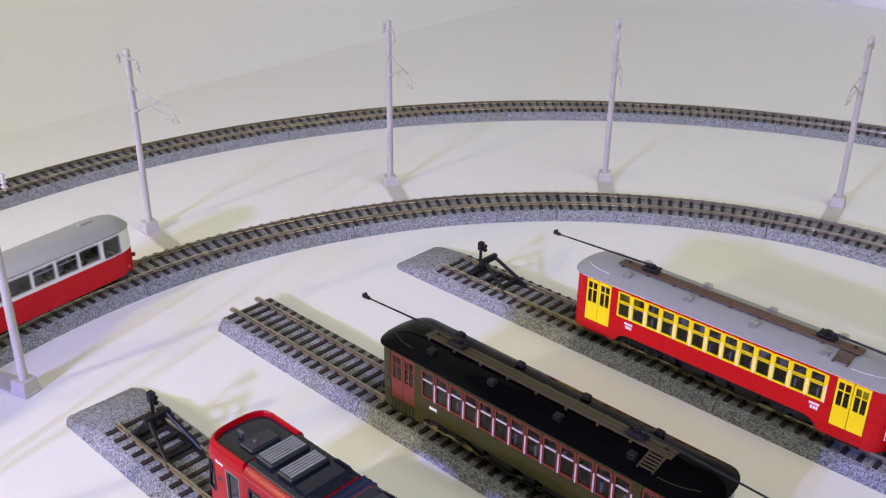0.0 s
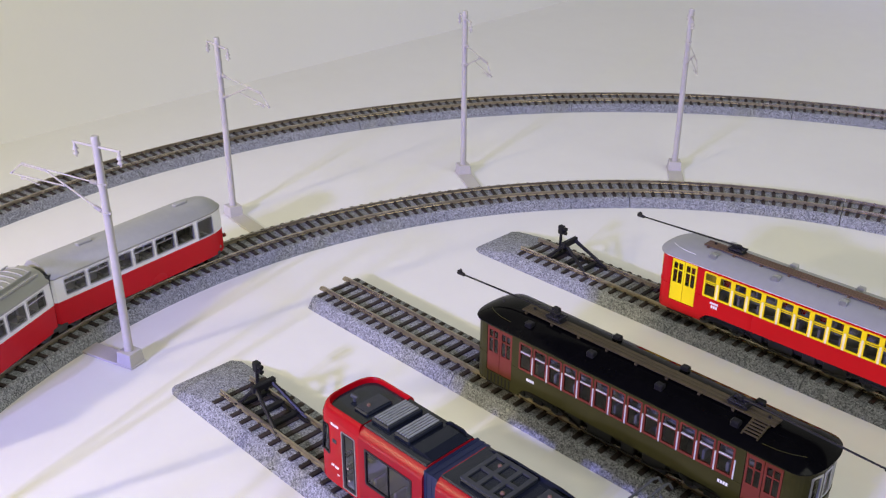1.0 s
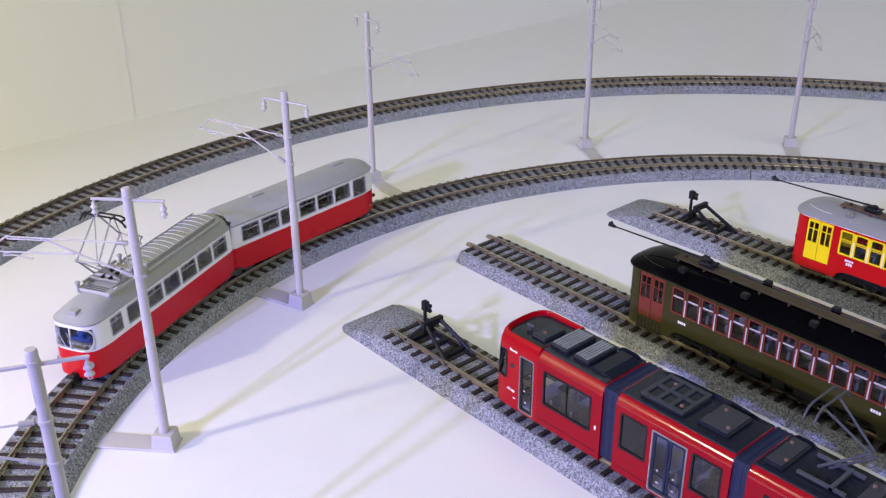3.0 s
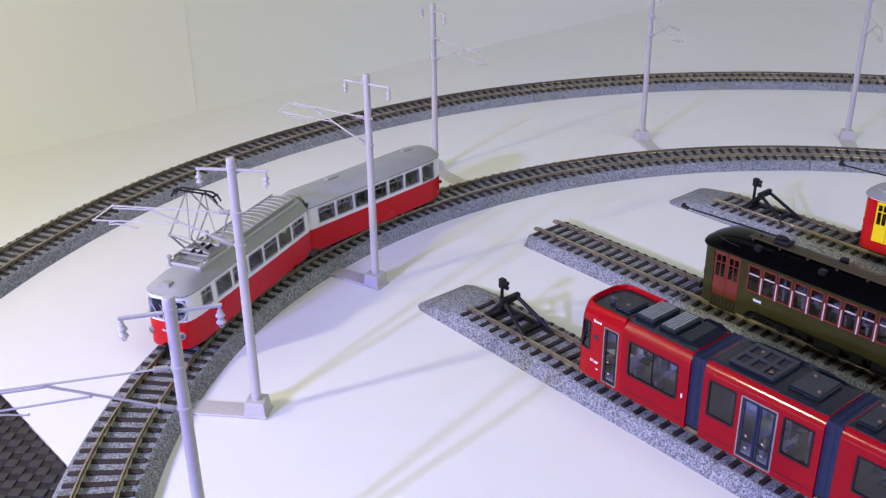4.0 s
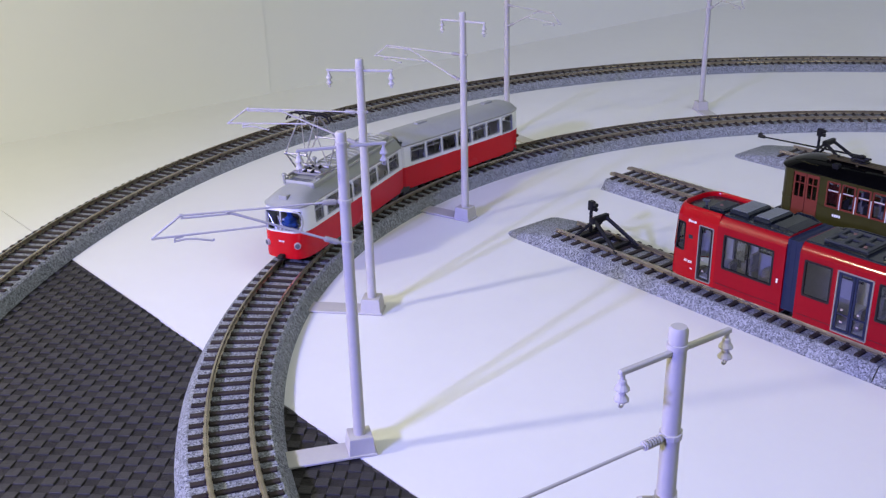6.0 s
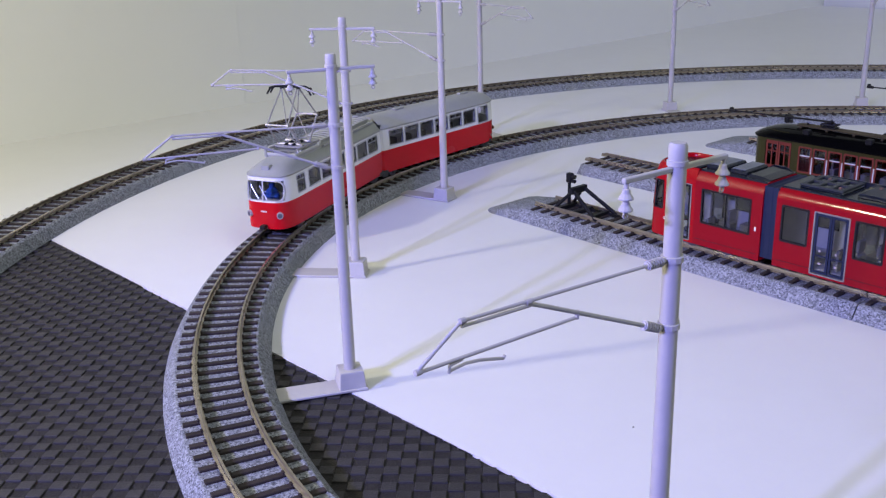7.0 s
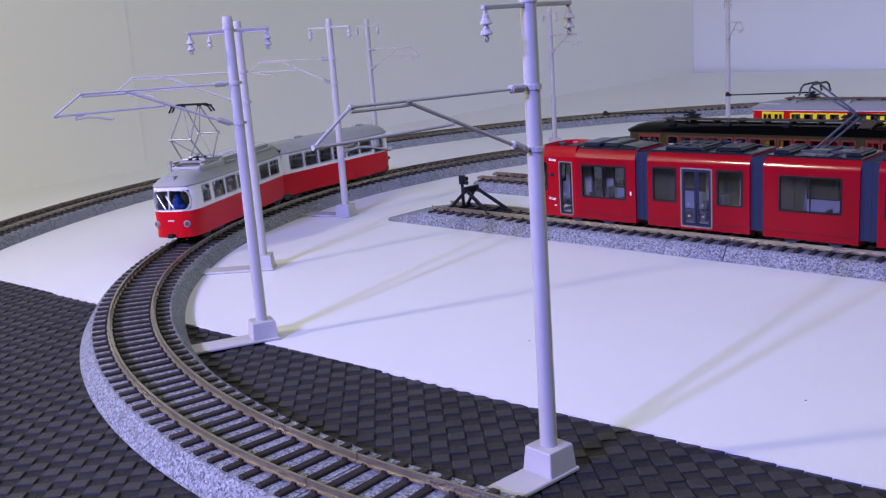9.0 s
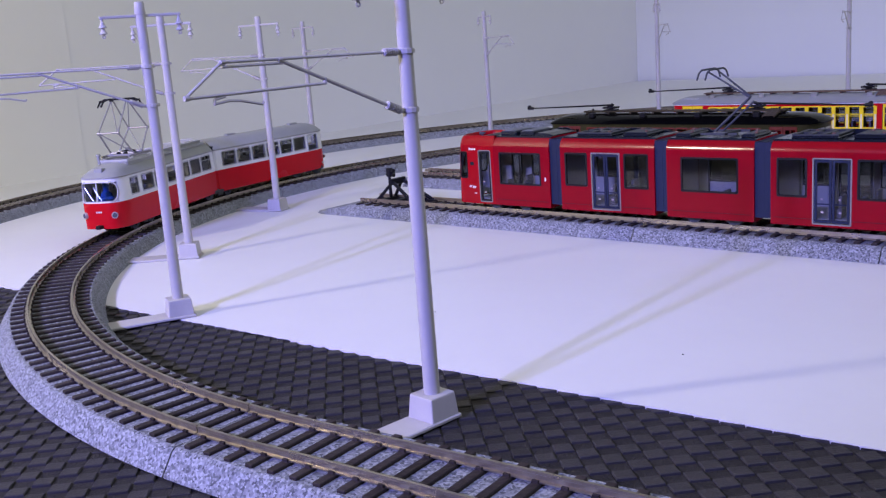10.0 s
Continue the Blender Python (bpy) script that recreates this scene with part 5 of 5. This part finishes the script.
# ---- streetcars with trolley poles ----
def streetcar(x0, y, name_label, wall, belt, frame, post, door, roof_mat, plank, trim):
    t = thing("streetcar", pose(x0, y, RAIL_Z), name_label, "model streetcar", "streetcars on the sidings")
    W, Z0, ZE, ZS, ZD = 0.0156, 0.0060, 0.0358, 0.0038, 0.0096
    half = nose(-0.0862, -0.0770, W, 2.3, 10) + [(-x, q) for x, q in nose(-0.0862, -0.0770, W, 2.3, 10)][::-1]
    pl = Plan(half)
    sh = Shell(pl)
    WZ0, WZ1 = 0.0196, 0.0332
    wins, drs = [], []
    for s in (-1, 1):
        for k in range(13):
            x = -0.0560 + 0.00862 * k
            wins.append((*pl.span(x + 0.0009, x + 0.0078, s), WZ0, WZ1))
        drs.append(pl.span(-0.0758, -0.0600, s))
        drs.append(pl.span(0.0600, 0.0758, s))
    m = pl.length / 2
    ends = []
    for c in (0.0, m):
        for d in (-0.0074, 0.0, 0.0074):
            ends.append((c + d - 0.0028, c + d + 0.0028, 0.0205, 0.0325))
    dh = [(a, b, ZD, 0.0345) for a, b in drs]
    # the skirt runs high between the bogies and curves down to a deep sill under each platform
    skirt = [(*pl.span(-0.0472, 0.0472, q), 0.0, 0.0092) for q in (-1, 1)]
    for k in range(8):
        for q in (-1, 1):
            for sx in (-1, 1):
                xs = sorted((sx * (0.0472 + 0.0010 * k), sx * (0.0482 + 0.0010 * k)))
                skirt.append((*pl.span(xs[0], xs[1], q), 0.0, ZS + (0.0092 - ZS) * math.sqrt(1 - ((k + 0.5) / 8) ** 2)))
    part("lower_panel", band(sh, ZS, 0.0186, holes=dh + skirt), wall, t, "lower body panel with rivet line")
    part("window_band", band(sh, 0.0186, 0.0344, holes=wins + dh + ends), belt, t, "window band of the body")
    part("letter_board", band(sh, 0.0344, ZE, holes=[]), wall, t)
    part("belt_rail", band(sh, 0.0183, 0.0190, holes=[(a, b, 0, 1) for a, b in drs], out=0.0003), wall, t)
    part("eave_trim", band(sh, ZE - 0.0008, ZE, out=0.0004), trim, t, "thin eave moulding")
    for w in wins:
        window(t, sh, w, frame, SMOKE, 0.0003, 0.0004, split="h", grow=0.0005)
    for w in wins:
        p0, p1 = (0.0003, 0.0014) if wall is CARRED else (0.0006, 0.0012)
        part("window_post", bars(sh, [(w[1] + p0, w[1] + p1, WZ0 - 0.0004, WZ0 + 0.0088)], 0.0004, 0.0005), post, t)
    for w in ends:
        near_end = w[0] > 0.5 * m
        window(t, sh, w, SILVER if near_end else (trim if trim is not WHITE else frame), GLASS, 0.0006, 0.0006 if near_end else 0.0004, grow=0.0004, name="end_window")
    if wall is CARRED:
        for w in wins:
            part("upper_post", bars(sh, [(w[1] + 0.0002, w[1] + 0.0015, WZ0 + 0.0088, WZ1 + 0.0003)], 0.0003, 0.0005), frame, t)
            part("meeting_rail", bars(sh, [(w[0] + 0.0003, w[1] - 0.0003, WZ0 + 0.0074, WZ0 + 0.0078)], 0.0001, 0.0004), frame, t, "thin yellow window meeting rail")
        # a white lined panel across the rounded end
        part("lining_panel", ring(sh, m - 0.0120, m + 0.0120, 0.0100, 0.0160, 0.0008, 0.0003, 0.0002, grow=0.0), LETTER, t, "thin white lined panel")
        part("lettering_bar", figures(sh, m - 0.0100, 0.0136, 9, 0.0008, 0.0014, 0.0004), LETTER, t)
    else:
        for w in wins:
            part("meeting_rail", bars(sh, [(w[0] + 0.0006, w[1] - 0.0006, WZ0 + 0.0088, WZ0 + 0.0093)], 0.0003, 0.0004), post, t, "pale window meeting rail")
    # folded lifeguard of silver bars under the platform
    bm = bmesh.new()
    for k in range(5):
        rod(bm, (0.0880, -0.0100, 0.0026 + 0.0020 * k), (0.0880, 0.0100, 0.0026 + 0.0020 * k), 0.0004, n=6)
    for k in range(6):
        rod(bm, (0.0882, -0.0100 + 0.0040 * k, 0.0022), (0.0882, -0.0100 + 0.0040 * k, 0.0110), 0.0004, n=6)
    part("lifeguard", bm, SILVER, t, "folded lifeguard of thin silver bars")
    for a, b in drs:
        u = (a + b) / 2
        for p, q in ((a + 0.0003, u - 0.00015), (u + 0.00015, b - 0.0003)):
            c = (p + q) / 2
            hs = [(p + 0.0010, c - 0.0003, 0.0205, 0.0325), (c + 0.0003, q - 0.0010, 0.0205, 0.0325)]
            d = part("door_leaf", band(sh, ZD + 0.0002, 0.0343, holes=hs, out=-0.0002, u_range=(p, q)), door, t, "folding door leaf with narrow windows")
            for h in hs:
                g = part("pane", pane(sh, *h, -0.0005), SMOKE, d)
                g.visible_shadow = False
                part("glazing_bar", bars(sh, [(h[0], h[1], 0.0282, 0.0288)], -0.0001, 0.0004), door, d)
        part("step", bars(sh, [(a, b, ZS - 0.0007, ZS)], 0.0004, 0.006), BLACK, t)
        if wall is OLIVE:
            part("sill_ribs", bars(sh, [(a + (b - a) * (k + 0.35) / 7, a + (b - a) * (k + 0.65) / 7, ZS + 0.0004, ZD - 0.0006) for k in range(7)], 0.0002, 0.0003), BLACK, t, "thin upright ribs on the platform sill")
    prof = [(-0.0010, ZE - 0.0002), (-0.0012, ZE + 0.0004), (-0.0004, ZE + 0.0010), (0.0012, ZE + 0.0020, 0.0014, 0.0014), (0.0036, ZE + 0.0032, 0.0042, 0.0042), (0.0064, ZE + 0.0041, 0.0080, 0.0080), (0.0097, ZE + 0.0047, 0.0125, 0.0125), (0.0130, ZE + 0.0050, 0.0165, 0.0165)]
    part("roof", roof(sh, prof), roof_mat, t, "long arched roof with rounded ends", True)
    ZR = ZE + 0.0050
    for yy in (-0.0036, -0.0013, 0.0010):
        part("walkway_plank", boxes((-0.0650, 0.0640, yy, yy + 0.0019, ZR + 0.0008, ZR + 0.0016, 0.0002)), plank, t, "brown roof walkway plank")
    for k in range(9):
        part("walkway_support", boxes((-0.0630 + 0.0155 * k, -0.0618 + 0.0155 * k, -0.0040, 0.0042, ZR - 0.0008, ZR + 0.0008)), plank, t)
    for x in (-0.0550, -0.0195, 0.0158, 0.0510):
        for yy in (-0.0095, 0.0095):
            part("roof_vent", boxes((x - 0.0019, x + 0.0019, yy - 0.0017, yy + 0.0017, ZR - 0.0026, ZR + 0.0010, 0.0004)), SILVER if roof_mat is not BLACKROOF else BLACK, t)
    for k in range(6):
        part("roof_step", boxes((0.0550, 0.0622, -0.0122 + 0.0016 * k, -0.0116 + 0.0016 * k, ZR - 0.0010 + 0.00044 * k, ZR - 0.0004 + 0.00044 * k)), plank, t)
    for x in (0.0550, 0.0616):
        bm = bmesh.new()
        rod(bm, (x + 0.0003, -0.0128, ZR - 0.0014), (x + 0.0003, -0.0032, ZR + 0.0014), 0.0004, n=6)
        part("ladder_rail", bm, plank, t)
    for sx in (-1, 1):
        xb = sx * 0.047
        bm = bmesh.new()
        box(bm, xb - 0.0042, xb + 0.0042, -0.0026, 0.0026, ZR + 0.0016, ZR + 0.0023, 0.0002)
        for yy in (-0.0026, -0.0014, 0.0014, 0.0026):
            lathe(bm, (xb, yy, ZR + 0.0034), [(0.0003, -0.0040), (0.0006, -0.0036), (0.0004, -0.0028), (0.0006, -0.0020), (0.0004, -0.0012), (0.0006, -0.0004), (0.0004, 0.0004), (0.0006, 0.0012), (0.0004, 0.0020), (0.0006, 0.0028), (0.0003, 0.0036)], 8, "x")
        for dx in (-0.0038, 0.0036):
            rod(bm, (xb + dx, -0.0031, ZR + 0.0034), (xb + dx, 0.0031, ZR + 0.0034), 0.0006, n=8)
        lathe(bm, (xb, 0, ZR + 0.0020), [(0.0020, 0), (0.0020, 0.0010), (0.0011, 0.0014), (0.0011, 0.0034)], 12)
        rod(bm, (xb + sx * 0.0036, 0, ZR + 0.0030), (xb - sx * 0.0010, 0, ZR + 0.0056), 0.0006, n=8)
        box(bm, xb - 0.0014, xb + 0.0014, -0.0016, 0.0016, ZR + 0.0044, ZR + 0.0054, 0.0003)
        part("trolley_base", bm, BLACK, t, "black sprung trolley base")
        bm = bmesh.new()
        tip = (xb + sx * 0.0595, -0.0010, ZR + 0.0034)
        rod(bm, (xb - sx * 0.002, 0, ZR + 0.0050), tip, 0.0006, 0.0004)
        part("trolley_pole", bm, BLACK, t, "thin black trolley pole")
        bm = bmesh.new()
        rod(bm, (tip[0] - sx * 0.001, tip[1], tip[2]), (tip[0] + sx * 0.0030, tip[1], tip[2] + 0.0002), 0.0009, 0.0012, 8)
        lathe(bm, (tip[0] + sx * 0.002, tip[1], tip[2] + 0.0010), [(0.0011, -0.0007), (0.0007, 0), (0.0011, 0.0007)], 10, "y")
        part("trolley_shoe", bm, BLACK, t)
        part("pole_hook", boxes((sx * 0.0600 - 0.0005, sx * 0.0600 + 0.0005, -0.0004, 0.0004, ZR - 0.001, ZR + 0.0028)), BLACK, t)
        bogie(t, sx * 0.046, 0.020)
        bm = bmesh.new()
        box(bm, sx * 0.0868 - 0.0012, sx * 0.0868 + 0.0012, -0.0110, 0.0110, Z0 + 0.0004, Z0 + 0.0030, 0.0004)
        part("bumper", bm, BLACK, t)
        bm = bmesh.new()
        rod(bm, (sx * 0.0855, 0, 0.0168), (sx * 0.0878, 0, 0.0168), 0.0019, 0.0017, 14)
        part("headlamp", bm, SILVER, t)
        bm = bmesh.new()
        pts = [(0.0640, -0.0126, ZE + 0.0034), (0.0700, -0.0122, ZE + 0.0034), (0.0755, -0.0108, ZE + 0.0034), (0.0800, -0.0082, ZE + 0.0033)]
        for p, q in zip(pts, pts[1:]):
            rod(bm, (sx * p[0], p[1], p[2]), (sx * q[0], q[1], q[2]), 0.00016, n=6)
        part("grab_wire", bm, trim, t)
    for x in (-0.0505, 0.0500):
        for s in (-1, 1):
            u = pl.side(x, s) if s < 0 else pl.side(x + 0.0055, s)
            if wall is CARRED:
                part("number_bar", figures(sh, u, 0.0160, 5, 0.0008, 0.0012, 0.0002), LETTER, t)
                part("number_bar", figures(sh, u + 0.0008, 0.0138, 3, 0.0010, 0.0016, 0.0003), LETTER, t)
            else:
                part("number_bar", figures(sh, u, 0.0146, 4, 0.0009, 0.0014, 0.0003), LETTER, t)
    part("underframe", boxes((-0.030, 0.030, -0.0110, 0.0110, 0.0036, 0.0070, 0.0005), (-0.080, 0.080, -0.0090, 0.0090, 0.0064, 0.0082), (-0.0580, 0.0580, -0.0124, -0.0118, 0.0064, 0.0100), (-0.0580, 0.0580, 0.0118, 0.0124, 0.0064, 0.0100)), BLACK, t, "black underframe beam")
    for x0b, x1b, zb in ((-0.0265, -0.0200, 0.0026), (-0.0165, -0.0030, 0.0014), (0.0020, 0.0090, 0.0022), (0.0130, 0.0255, 0.0016)):
        for q in (-1, 1):
            part("equipment_box", boxes((x0b, x1b, q * 0.0112 - 0.0020, q * 0.0112 + 0.0020, zb, 0.0078, 0.0004)), BLACK, t)
    for q in (-1, 1):
        bm = bmesh.new()
        for p0, p1 in (((-0.034, 0.0074), (-0.020, 0.0030)), ((-0.020, 0.0030), (0.020, 0.0030)), ((0.020, 0.0030), (0.034, 0.0074))):
            rod(bm, (p0[0], q * 0.0136, p0[1]), (p1[0], q * 0.0136, p1[1]), 0.0004, n=6)
        part("truss_rod", bm, BLACK, t)
    part("interior_floor", boxes((-0.078, 0.078, -W + 0.0030, W - 0.0030, 0.0083, 0.0092)), INSIDE, t)
    seats(t, -0.055, 0.055, 10, 0.0135, 0.0100)
    part("seat_bench", boxes((-0.055, 0.055, -0.0132, -0.0070, 0.0092, 0.0135), (-0.055, 0.055, 0.0070, 0.0132, 0.0092, 0.0135)), INSIDE, t)
    return t


streetcar(-0.0615, SIDING["dark"], "dark olive green streetcar model with brick red doors and black roof", OLIVE, OLIVE, BRICKRED, PALE, BRICKRED, BLACKROOF, DARKPLANK, OLIVE)
streetcar(-0.0400, SIDING["yellow"], "red streetcar model with yellow doors and window frames and grey roof", CARRED, CARRED, YELLOW, CREAM, YELLOW, CARROOF, PLANK, WHITE)
